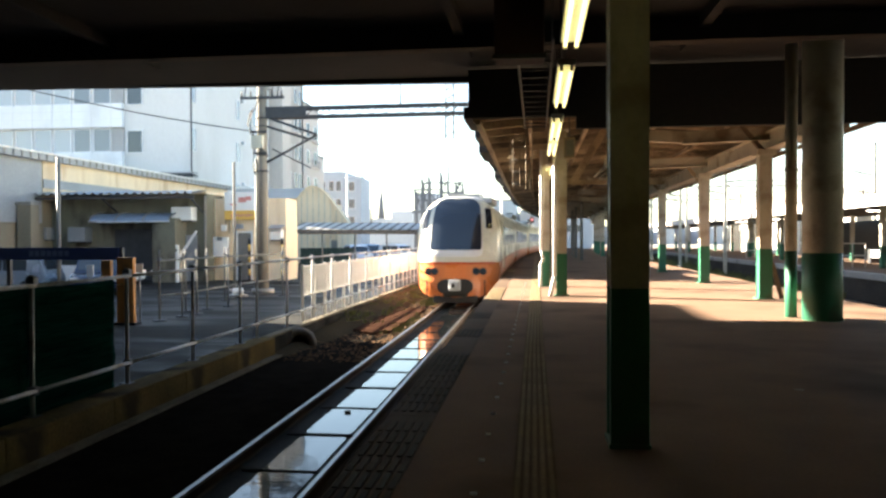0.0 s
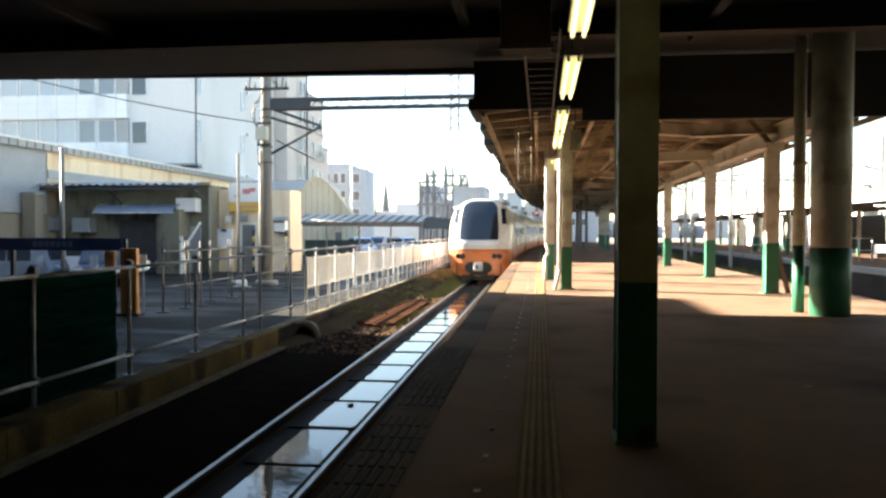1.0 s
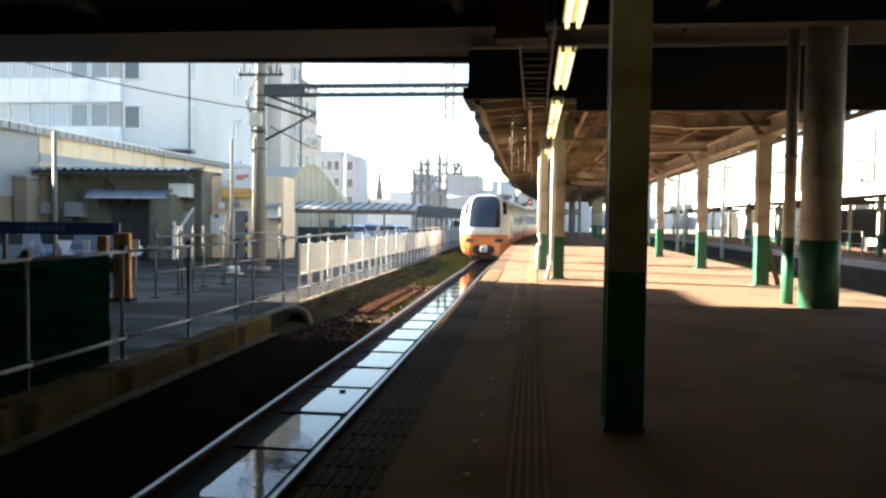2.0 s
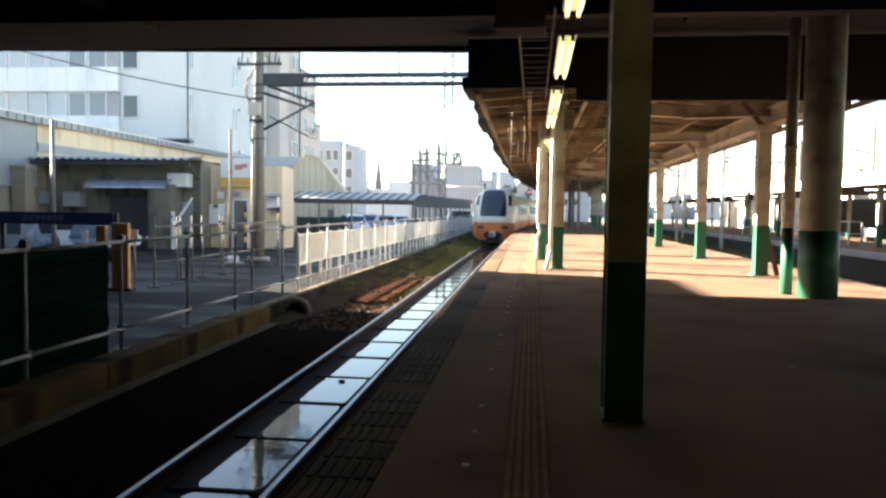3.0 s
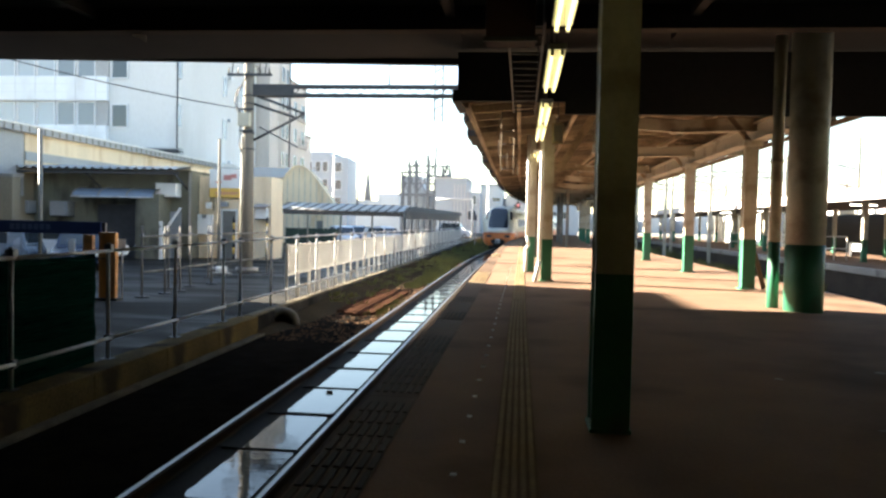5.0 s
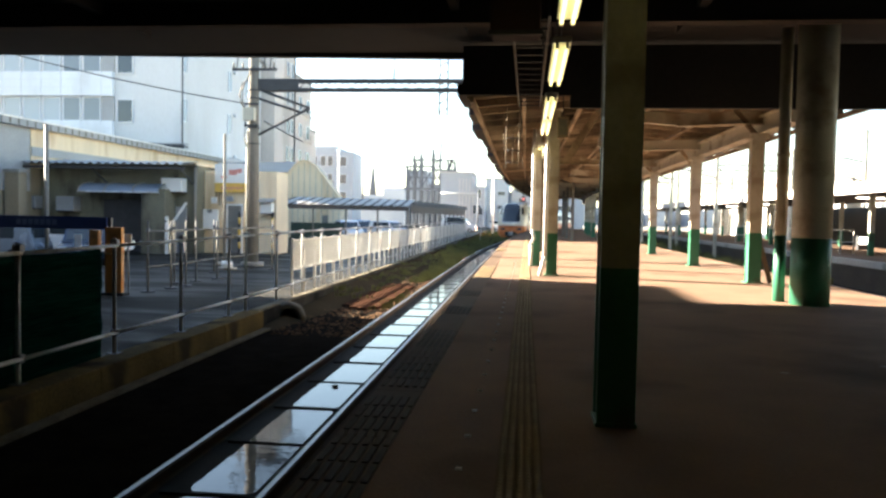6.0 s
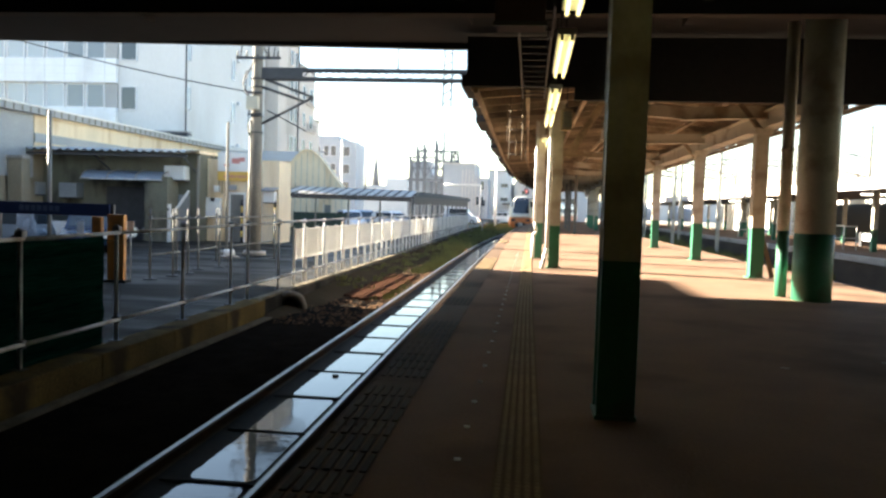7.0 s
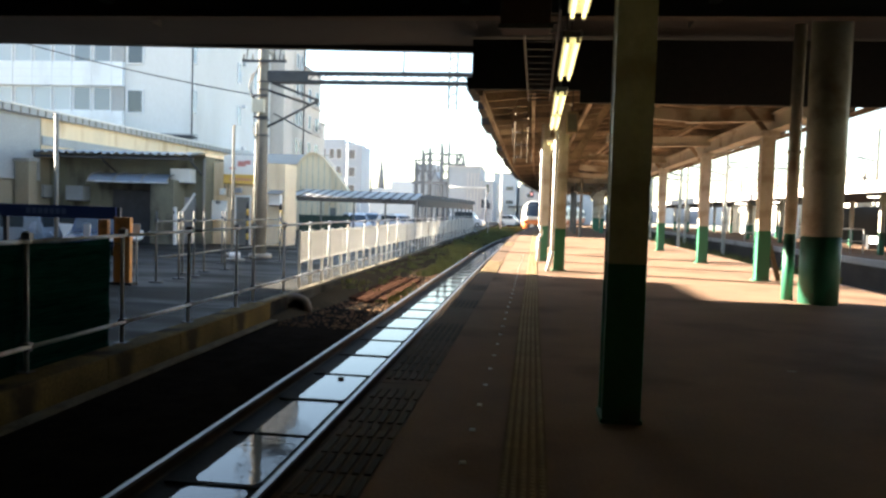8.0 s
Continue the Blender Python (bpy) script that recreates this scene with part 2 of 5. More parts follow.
def water_material():
    m = bpy.data.materials.new("standing_water")
    m.use_nodes = True
    n, l = m.node_tree.nodes, m.node_tree.links
    p = n["Principled BSDF"]
    p.inputs["Base Color"].default_value = (0.012, 0.014, 0.015, 1)
    p.inputs["Roughness"].default_value = 0.015
    p.inputs["IOR"].default_value = 1.33
    p.inputs["Specular IOR Level"].default_value = 0.5
    tc = n.new("ShaderNodeTexCoord")
    mp = n.new("ShaderNodeMapping")
    mp.inputs["Scale"].default_value = (1.0, 2.2, 1.0)
    nz = n.new("ShaderNodeTexNoise")
    nz.inputs["Scale"].default_value = 7
    nz.inputs["Detail"].default_value = 2
    bp = n.new("ShaderNodeBump")
    bp.inputs["Strength"].default_value = 0.05
    bp.inputs["Distance"].default_value = 0.02
    l.new(tc.outputs["Object"], mp.inputs[0])
    l.new(mp.outputs[0], nz.inputs[0])
    l.new(nz.outputs[0], bp.inputs["Height"])
    l.new(bp.outputs[0], p.inputs["Normal"])
    return m


WATER = water_material()


# ---- building helpers ----
def box(bm, x0, x1, y0, y1, z0, z1, bevel=0.0):
    vs = [bm.verts.new((x, y, z)) for z in (z0, z1) for y in (y0, y1) for x in (x0, x1)]
    fs = [bm.faces.new([vs[i] for i in q]) for q in ((0, 2, 3, 1), (4, 5, 7, 6), (0, 1, 5, 4), (2, 6, 7, 3), (0, 4, 6, 2), (1, 3, 7, 5))]
    if bevel:
        es = list({e for f in fs for e in f.edges})
        bmesh.ops.bevel(bm, geom=es, offset=bevel, segments=2, affect="EDGES", profile=0.6)
    return bm


def rod(bm, a, b, r, r2=None, n=10):
    """A round bar from a to b."""
    a, b = Vector(a), Vector(b)
    q = (b - a).to_track_quat("Z", "Y")
    r2 = r if r2 is None else r2
    lo = [bm.verts.new(a + q @ Vector((r * math.cos(2 * math.pi * i / n), r * math.sin(2 * math.pi * i / n), 0))) for i in range(n)]
    hi = [bm.verts.new(b + q @ Vector((r2 * math.cos(2 * math.pi * i / n), r2 * math.sin(2 * math.pi * i / n), 0))) for i in range(n)]
    for i in range(n):
        f = bm.faces.new((lo[i], lo[(i + 1) % n], hi[(i + 1) % n], hi[i]))
        f.smooth = True
    bm.faces.new(lo[::-1])
    bm.faces.new(hi)
    return bm


def tube(bm, pts, r, n=6):
    """One bent round bar through the points."""
    pts = [Vector(p) for p in pts]
    rings = []
    for i, p in enumerate(pts):
        d = pts[min(i + 1, len(pts) - 1)] - pts[max(i - 1, 0)]
        q = d.to_track_quat("Z", "Y")
        rings.append([bm.verts.new(p + q @ Vector((r * math.cos(2 * math.pi * k / n), r * math.sin(2 * math.pi * k / n), 0))) for k in range(n)])
    for u, v in zip(rings, rings[1:]):
        for k in range(n):
            bm.faces.new((u[k], u[(k + 1) % n], v[(k + 1) % n], v[k])).smooth = True
    bm.faces.new(rings[0][::-1])
    bm.faces.new(rings[-1])
    return bm


def bar(bm, a, b, w, h):
    """A square-cut bar from a to b."""
    a, b = Vector(a), Vector(b)
    d = (b - a).normalized()
    side = d.cross(Vector((0, 0, 1)))
    side = side.normalized() if side.length > 0.01 else Vector((1, 0, 0))
    up = side.cross(d)
    c = [[bm.verts.new(p + side * sx * w / 2 + up * sz * h / 2) for sx, sz in ((-1, -1), (1, -1), (1, 1), (-1, 1))] for p in (a, b)]
    for i in range(4):
        bm.faces.new((c[0][i], c[0][(i + 1) % 4], c[1][(i + 1) % 4], c[1][i]))
    bm.faces.new(c[0][::-1])
    bm.faces.new(c[1])
    return bm


def prism(bm, outline, y0, y1):
    """An outline in x and z, pushed along y."""
    f = [bm.verts.new((x, y0, z)) for x, z in outline]
    k = [bm.verts.new((x, y1, z)) for x, z in outline]
    n = len(f)
    for i in range(n):
        bm.faces.new((f[i], f[(i + 1) % n], k[(i + 1) % n], k[i]))
    bm.faces.new(f[::-1])
    bm.faces.new(k)
    return bm


def mesh(name, bm, material):
    bmesh.ops.recalc_face_normals(bm, faces=bm.faces[:])
    me = bpy.data.meshes.new(name)
    bm.to_mesh(me)
    bm.free()
    me.materials.append(material)
    return me


def part(name, bm, material, parent=None, label=""):
    ob = new(name, mesh(name, bm, material))
    ob.parent = parent
    return tagged(ob, label)


def piece(name, me, parent, x=0, y=0, z=0, rz=0):
    ob = new(name, me)
    ob.parent = parent
    ob.matrix_basis = pose(x, y, z, 0, 0, rz)
    return ob


def thing(name, label, category, x=0, y=0, z=0, group="", rz=0):
    ob = new(name)
    ob.matrix_basis = pose(x, y, z, 0, 0, rz)
    return tagged(ob, label, category, group)


def structure(name, bm, material, label, category):
    return tagged(part(name, bm, material), label, category, kind="structure")


B = bmesh.new

# ---- the line of the track ----
KY = np.array([-60, 5, 16, 25, 35, 43, 51, 60, 68, 78, 93, 110, 130, 155, 190.0])
KX = np.array([-2.5, -2.58, -2.63, -2.69, -2.74, -2.72, -2.64, -2.42, -2.1, -1.5, -0.35, 1.3, 3.7, 7.1, 12.2])


def track_x(y):
    """The middle of the track at y, smoothed between its set points."""
    ys = y + np.linspace(-6, 6, 13)
    return float(np.mean(np.interp(ys, KY, KX)))


RAIL = -0.93


def ribbon(bm, left, right, z, y0, y1, step, depth=None):
    """A sheet between two lines that follow y, with sides if it has depth."""
    n = max(1, int(round((y1 - y0) / step)))
    rows = []
    for i in range(n + 1):
        y = y0 + (y1 - y0) * i / n
        zz = z(y) if callable(z) else z
        row = [bm.verts.new((left(y), y, zz)), bm.verts.new((right(y), y, zz))]
        if depth:
            row += [bm.verts.new((right(y), y, zz - depth)), bm.verts.new((left(y), y, zz - depth))]
        rows.append(row)
    m = len(rows[0])
    for p, q in zip(rows, rows[1:]):
        for i in range(m if depth else 1):
            bm.faces.new((p[i], p[(i + 1) % m], q[(i + 1) % m], q[i]))
    if depth:
        bm.faces.new(rows[0])
        bm.faces.new(rows[-1][::-1])
    return bm


def edge_x(y):
    return track_x(y) + 1.48


def right_x(y):
    return 6.4 + max(0, track_x(y) + 2.4)


# ---- ground, road, platforms ----
bm = B()
box(bm, -1500, 1500, -1500, 2500, -1.9, -1.2)
structure("ground", bm, GROUND, "dusty brown earth that reaches the horizon", "ground")
bm = B()
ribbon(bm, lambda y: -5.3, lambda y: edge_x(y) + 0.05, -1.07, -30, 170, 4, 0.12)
structure("trackbed", bm, BALLAST, "ballast bed under the rails, darkened for deck shade", "trackbed")
bm = B()
ribbon(bm, lambda y: -70, lambda y: -5.42, lambda y: -0.72 + 0.004 * max(0, y - 30), -30, 130, 10, 0.45)
structure("road", bm, ASPHALT, "grey worn asphalt road and yard", "road")

platform = structure("platform", ribbon(B(), lambda y: edge_x(y) + 0.36, right_x, 0.0, -30, 105, 3, 1.15), PLATFORM, "brown worn asphalt railway platform", "platform")
bm = B()
ribbon(bm, lambda y: 12.2, lambda y: 20.5, 0.0, 8, 110, 20, 1.15)
platform_far = structure("platform_2", bm, PLATFORM, "sunlit railway platform beyond two tracks", "platform")
bm = B()
box(bm, 12.05, 12.3, 8, 110, -0.22, 0.012)
part("coping", bm, CONCRETE, platform_far)
# dark face over the platform side: dirt plus the canopy's shade as colour
bm = B()
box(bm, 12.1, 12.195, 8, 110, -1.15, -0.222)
part("edge_wall", bm, SHADEWALL, platform_far)
bm = B()
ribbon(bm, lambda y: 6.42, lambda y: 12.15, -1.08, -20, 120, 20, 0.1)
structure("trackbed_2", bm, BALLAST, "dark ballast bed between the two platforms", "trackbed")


# ---- roofs ----
def overhead():
    """The broad dark deck over the tracks and the camera."""
    bm = B()
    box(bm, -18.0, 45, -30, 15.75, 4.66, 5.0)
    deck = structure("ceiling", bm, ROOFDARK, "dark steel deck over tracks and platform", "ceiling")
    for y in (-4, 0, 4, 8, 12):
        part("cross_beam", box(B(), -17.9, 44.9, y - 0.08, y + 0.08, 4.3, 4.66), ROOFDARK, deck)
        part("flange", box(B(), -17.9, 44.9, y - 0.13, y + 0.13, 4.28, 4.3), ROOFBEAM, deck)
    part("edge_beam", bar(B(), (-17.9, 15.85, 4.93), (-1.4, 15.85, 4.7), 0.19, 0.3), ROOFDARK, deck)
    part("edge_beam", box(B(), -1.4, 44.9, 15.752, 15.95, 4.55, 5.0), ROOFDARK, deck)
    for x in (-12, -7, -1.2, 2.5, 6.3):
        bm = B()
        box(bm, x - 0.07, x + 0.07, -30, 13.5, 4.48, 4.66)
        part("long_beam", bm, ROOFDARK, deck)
    return deck


overhead()
bm = B()
box(bm, -40, -18, -30, 21.1, -0.75, 7.85)
structure("station_building", bm, ROOFSHEET, "plain grey concrete station building beside the yard", "building")
# added wall behind the camera, never in view, keeps rear light out
bm = B()
box(bm, -17.9, 45, -30.4, -30.05, -1.2, 5)
structure("block_wall_rear", bm, ROOFDARK, "added unseen dark wall closing the rear", "wall")
# added out of view to darken the near platform from the right
bm = B()
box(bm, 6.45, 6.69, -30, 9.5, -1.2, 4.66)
structure("block_wall_right", bm, SHADEWALL, "added unseen wall that cuts light from the right", "wall")
# added outside the view to shade the near fence, kerb and road
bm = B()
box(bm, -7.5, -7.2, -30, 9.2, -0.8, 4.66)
structure("block_wall_left", bm, SHADEWALL, "added unseen wall that cuts light from the left", "wall")


def canopy():
    """The old timber-lined platform canopy with its rafters and purlins."""
    prof = lambda y: (edge_x(y) - 0.15, 2.6 + max(0, track_x(y) + 2.4), right_x(y) + 0.35)
    roof = tagged(new("canopy_roof"), "brown board-lined platform canopy roof", "roof", kind="structure")
    for ya, yb, n in ((14.9, 60, 16), (60, 105, 16)):
        bm = B()
        rows = []
        for i in range(n + 1):
            y = ya + (yb - ya) * i / n
            a, b, c = prof(y)
            rows.append([bm.verts.new(v) for v in ((a, y, 3.78), (b, y, 4.12), (c, y, 3.78), (c, y, 3.86), (b, y, 4.2), (a, y, 3.86))])
        for p, q in zip(rows, rows[1:]):
            for k in range(6):
                bm.faces.new((p[k], p[(k + 1) % 6], q[(k + 1) % 6], q[k]))
        bm.faces.new(rows[0])
        bm.faces.new(rows[-1][::-1])
        part("boarding", bm, BOARD, roof)
    rng = random.Random(4)
    y = 15.2
    while y < 100:
        a, b, c = prof(y)
        for u, v in (((a + 0.05, y, 3.70), (b, y, 4.04)), ((b, y, 4.04), (c - 0.05, y, 3.70))):
            part("rafter", bar(B(), u, v, 0.09, 0.16), BEAM, roof)
        y += 1.15
    for f in (0.04, 0.3, 0.62, 0.97):
        for side in (0, 1):
            yy = 15.0
            while yy < 100:
                y2 = min(yy + 6.8, 100)
                pts = []
                for q in (yy, y2):
                    a, b, c = prof(q)
                    x = a + (b - a) * f if side == 0 else c + (b - c) * f
                    pts.append((x, q, 3.585 + 0.35 * f))
                part("purlin", bar(B(), pts[0], pts[1], 0.08, 0.10), BEAM, roof)
                yy = y2
    # raking braces from the girder to the rafters
    for k in range(10):
        y = 17.1 + 6.9 * k
        dx = right_x(y) - 6.4
        part("brace", bar(B(), (4.95 + dx, y, 3.0), (4.35 + dx, y, 3.72), 0.08, 0.1), BEAM, roof)
    # kinked cross beams over each girder column
    for y in (17.15, 23.1, 30.6, 37.3, 44.0, 50.7, 57.4, 64.1, 70.8):
        dx = right_x(y) - 6.4
        for u, v in (((2.0 + dx, y, 3.58), (3.15 + dx, y, 3.5)), ((3.15 + dx, y, 3.5), (6.35 + dx, y, 3.6))):
            part("cross_beam", bar(B(), u, v, 0.14, 0.26), STEELCREAM, roof)
        part("flange", bar(B(), (3.15 + dx, y, 3.36), (6.35 + dx, y, 3.46), 0.24, 0.025), STEELCREAM, roof)
    # the uneven drip edge along the track side
    for i in range(30):
        y = 15.0 + i * 2.9
        a = prof(y)[0]
        bm = B()
        box(bm, a - 0.10 - rng.uniform(0, 0.14), a + 0.1, y, y + 2.1 + rng.uniform(-0.5, 0.6), 3.70 - rng.uniform(0, 0.06), 3.90)
        part("gutter", bm, ROOFDARK, roof)
    return roof


canopy()
# added near-black board that stands for the shade under the canopy's front
bm = B()
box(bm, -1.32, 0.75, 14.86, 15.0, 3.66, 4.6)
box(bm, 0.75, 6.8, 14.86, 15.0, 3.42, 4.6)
structure("canopy_end_shade", bm, ROOFDARK, "added dark board for the shade at the canopy's end", "beam")


def girder():
    t = thing("girder", "long cream-brown steel girder on the column heads", "girder", 5.0, 0, 0)
    y = 15.02
    while y < 96:
        dx = right_x(y) - 6.4
        bm = B()
        box(bm, dx - 0.06, dx + 0.06, y, y + 6.88, 3.22, 3.55)
        box(bm, dx - 0.15, dx + 0.15, y, y + 6.88, 3.2, 3.23)
        box(bm, dx - 0.15, dx + 0.15, y, y + 6.88, 3.55, 3.58)
        part("beam_length", bm, STEELCREAM, t)
        y += 6.9
    return t


girder()


def column(x, y, w, top, green, label, d=None, plate=True, paints=(STEELGREEN, STEELCREAM)):
    """An H-section column, green below and cream above, on a base plate."""
    d = d or w
    t = thing("platform_column", label, "column", x, y, 0, "columns along the platform")
    for name, z0, z1, m in (("lower_shaft", 0.0, green, paints[0]), ("upper_shaft", green, top, paints[1])):
        bm = B()
        box(bm, -w / 2, w / 2, -d / 2, -d / 2 + 0.02, z0, z1)
        box(bm, -w / 2, w / 2, d / 2 - 0.02, d / 2, z0, z1)
        box(bm, -w / 2 + 0.015, w / 2 - 0.015, -d / 2 + 0.02, d / 2 - 0.02, z0, z1)
        part(name, bm, m, t)
    bm = B()
    g = 0.05 if plate else 0.012
    box(bm, -w / 2 - g, w / 2 + g, -d / 2 - g, d / 2 + g, 0, 0.03, 0.008)
    part("base_plate", bm, STEELGREEN, t)
    bm = B()
    box(bm, -w / 2 - 0.06, w / 2 + 0.06, -d / 2 - 0.06, d / 2 + 0.06, top - 0.12, top)
    part("cap", bm, STEELCREAM, t)
    return t


near = column(0.57, 5.0, 0.236, 4.3, 1.0, "dark green and cream steel column with torn notices", 0.28, False)
rng = random.Random(9)
for i in range(9):
    bm = B()
    z = 1.75 + i * 0.16 + rng.uniform(-0.03, 0.03)
    w = rng.uniform(0.02, 0.06)
    box(bm, -0.128, -0.1226, -0.145, -0.145 + w + 0.03, z, z + rng.uniform(0.05, 0.14))
    part("paper_scrap", bm, WHITE, near, "torn white paper scrap")
# white strip puts the side light on the left flange into colour
part("lit_edge", box(B(), -0.1225, -0.1185, -0.138, -0.03, 1.2, 3.1), WHITE, near, "white strip painted for the lit flange edge")
column(0.565, 17.8, 0.24, 3.9, 0.97, "green and cream steel column in sunlight")
column(0.25, 21.3, 0.2, 3.75, 0.97, "slim green and cream steel column with a bracket")
for y in (30.5, 43.5, 56.5, 69.5, 82.5):
    column(0.6 + max(0, track_x(y) + 2.5), y, 0.2, 3.9, 1.0, "brown-painted old column under the far canopy", paints=(GREYPOLE, BEAM))
for y in (17.15, 23.1, 30.6, 37.3, 44.0, 50.7, 57.4, 64.1, 70.8, 77.5, 84.2):
    column(4.85 + max(0, track_x(y) + 2.45), y, 0.27, 3.2, 1.08, "cream steel column with a green lower part, holding the girder")
for y in (47, 53.5, 60, 66.5, 73, 79.5):
    column(2.7 + max(0, track_x(y) + 2.45), y, 0.17, 3.8, 1.0, "thin dark brown column under the far canopy", paints=(GREYPOLE, GREYPOLE))


def round_column():
    t = thing("round_column", "thick round column, dark green below and cream above", "column", 4.52, 12.85, 0)
    for name, z0, z1, m in (("lower_shaft", 0, 1.07, STEELGREEN), ("upper_shaft", 1.07, 4.66, STEELCREAM)):
        part(name, rod(B(), (0, 0, z0), (0, 0, z1), 0.3, n=28), m, t)
    p = thing("drain_pipe", "green and cream drain pipe beside the round column", "pipe", 4.17, 13.25, 0)
    part("lower_pipe", rod(B(), (0, 0, 0), (0, 0, 1.1), 0.095, n=16), STEELGREEN, p)
    part("upper_pipe", rod(B(), (0, 0, 1.1), (0, 0, 4.5), 0.095, n=16), STEELCREAM, p)
    part("clip", rod(B(), (0, 0, 2.4), (0, 0, 2.46), 0.11, n=16), STEELCREAM, p)


round_column()


def braces():
    t = thing("column_brace", "brown diagonal timber brace under the canopy", "brace", 0, 17.8, 0)
    part("strut", bar(B(), (0.79, 0, 2.55), (1.64, 0, 3.95), 0.12, 0.16), BEAM, t)
    part("tie", bar(B(), (0.68, 0, 2.6), (1.7, 0, 2.6), 0.08, 0.1), BEAM, t)
    part("hanger", bar(B(), (1.66, 0, 2.6), (1.66, 0, 3.95), 0.06, 0.06), BEAM, t)
    t = thing("drain_downpipe", "crooked pale drain pipe at a column foot", "pipe", 0.12, 21.0, 0)
    bm = B()
    rod(bm, (0, 0, 1.0), (0, 0, 3.7), 0.04)
    rod(bm, (0, 0, 1.0), (0.06, 0, 0.75), 0.04)
    rod(bm, (0.06, 0, 0.75), (-0.02, 0, 0.62), 0.04)
    rod(bm, (-0.02, 0, 0.62), (-0.02, 0, 0.0), 0.04)
    part("pipe", bm, WHITE, t)
    t = thing("drain_downpipe", "pale green drain pipe leaning on the sunlit column", "pipe", 0.40, 17.6, 0)
    bm = B()
    rod(bm, (0, 0, 0.45), (0, 0, 3.7), 0.045)
    rod(bm, (0, 0, 0.45), (-0.1, -0.05, 0), 0.045)
    part("pipe", bm, WHITE, t)
    t = thing("prop", "short brown raking plank prop at a column foot", "prop", 5.0, 17.1, 0)
    part("strut", bar(B(), (-0.01, 0, 0.78), (0.2, 0, 0.02), 0.06, 0.09), BEAM, t)


braces()


def tube_lights():
    made = {}
    for y in (1.6, 5.2, 8.63, 12.4, 15.05, 20.6, 24.0, 27.4):
        drop = 1.46 if y < 14 else 0.74
        if drop not in made:
            t = thing("strip_light", "lit twin-tube strip light with warm yellow tubes", "light", 0.33, y, 3.2, "strip lights along the platform")
            part("housing", box(B(), -0.1, 0.1, 0, 2.45, 0.04, 0.11, 0.01), WHITE, t)
            for x in (-0.055, 0.055):
                part("tube", rod(B(), (x, 0.04, 0.0), (x, 2.41, 0.0), 0.019, n=10), TUBE, t)
                for yy in (0.0, 2.4):
                    part("socket", box(B(), x - 0.02, x + 0.02, yy, yy + 0.05, -0.024, 0.04, 0.005), WHITE, t)
            for yy in (0.3, 2.1):
                part("hanger", rod(B(), (0, yy, 0.1), (0, yy, drop), 0.012), DARKMETAL, t)
            made[drop] = t
        else:
            copy_thing(made[drop], pose(0.33, y, 3.2))
    t = thing("cable_tray", "dark ladder-shaped cable tray under the roof", "cable tray", -0.02, 0, 3.42)
    for x in (-0.2, 0.2):
        part("side_rail", box(B(), x - 0.012, x + 0.012, 8.2, 14.8, 0, 0.06), DARKMETAL, t)
    me = mesh("rung", box(B(), -0.19, 0.19, -0.015, 0.015, 0.01, 0.03), DARKMETAL)
    for i in range(15):
        piece("rung", me, t, 0, 8.4 + i * 0.45, 0)
    for y in (9, 13):
        part("hanger", rod(B(), (0.2, y, 0.02), (0.2, y, 1.2), 0.012), DARKMETAL, t)
    t = thing("hanging_box", "dull maroon box hanging from the dark deck", "box", -0.18, 8.0, 3.2)
    part("case", box(B(), -0.26, 0.26, 0, 0.4, 0, 0.9, 0.02), MAROON, t)
    part("rim", box(B(), -0.28, 0.28, -0.012, 0.02, -0.02, 0.03, 0.006), DARKMETAL, t)
    for x in (-0.2, 0.2):
        part("hanger", rod(B(), (x, 0.2, 0.9), (x, 0.2, 1.46), 0.015), DARKMETAL, t)
    # ladder-shaped frame, taken to be a sign frame
    t = thing("hanging_ladder", "thin brown ladder-like sign frame hanging from the canopy", "ladder", -0.35, 17.0, 2.4)
    for x in (-0.16, 0.12):
        part("upright", rod(B(), (x, 0, 0), (x, 0, 1.5), 0.016), BEAM, t)
    for i in range(4):
        part("rung", rod(B(), (-0.18, 0, 0.12 + 0.27 * i), (0.14, 0, 0.12 + 0.27 * i), 0.012), DARKMETAL, t)
    for x, y, z0 in ((-0.62, 18.6, 2.95), (-0.45, 21.0, 2.75), (-0.2, 24.0, 2.85)):
        t = thing("hanging_rod", "thin brown conduit hanging from the canopy", "conduit", x, y, 0)
        part("rod", rod(B(), (0, 0, z0), (0, 0, 3.85), 0.016), BEAM, t)


tube_lights()


def loudspeaker():
    t = thing("loudspeaker", "brown box loudspeaker hung beside the strip lights", "loudspeaker", 0.66, 15.8, 2.94)
    part("case", box(B(), -0.11, 0.11, -0.12, 0.12, 0, 0.42, 0.015), BEAM, t)
    part("grille", box(B(), -0.085, 0.085, -0.128, -0.121, 0.05, 0.37, 0.003), GREYPOLE, t)
    part("hanger", rod(B(), (0, 0, 0.42), (0, 0, 1.05), 0.012), DARKMETAL, t)


loudspeaker()


def signal_lamp():
    t = thing("signal_lamp", "small dark lamp with a red lens under the canopy", "signal", -0.35, 58.0, 2.55)
    part("case", box(B(), -0.13, 0.13, -0.1, 0.1, 0, 0.42, 0.02), DARKMETAL, t)
    part("lens", rod(B(), (0, -0.14, 0.2), (0, -0.1, 0.2), 0.1, n=16), LAMPRED, t)
    part("hanger", rod(B(), (0, 0, 0.4), (0, 0, 1.35), 0.025), DARKMETAL, t)


signal_lamp()


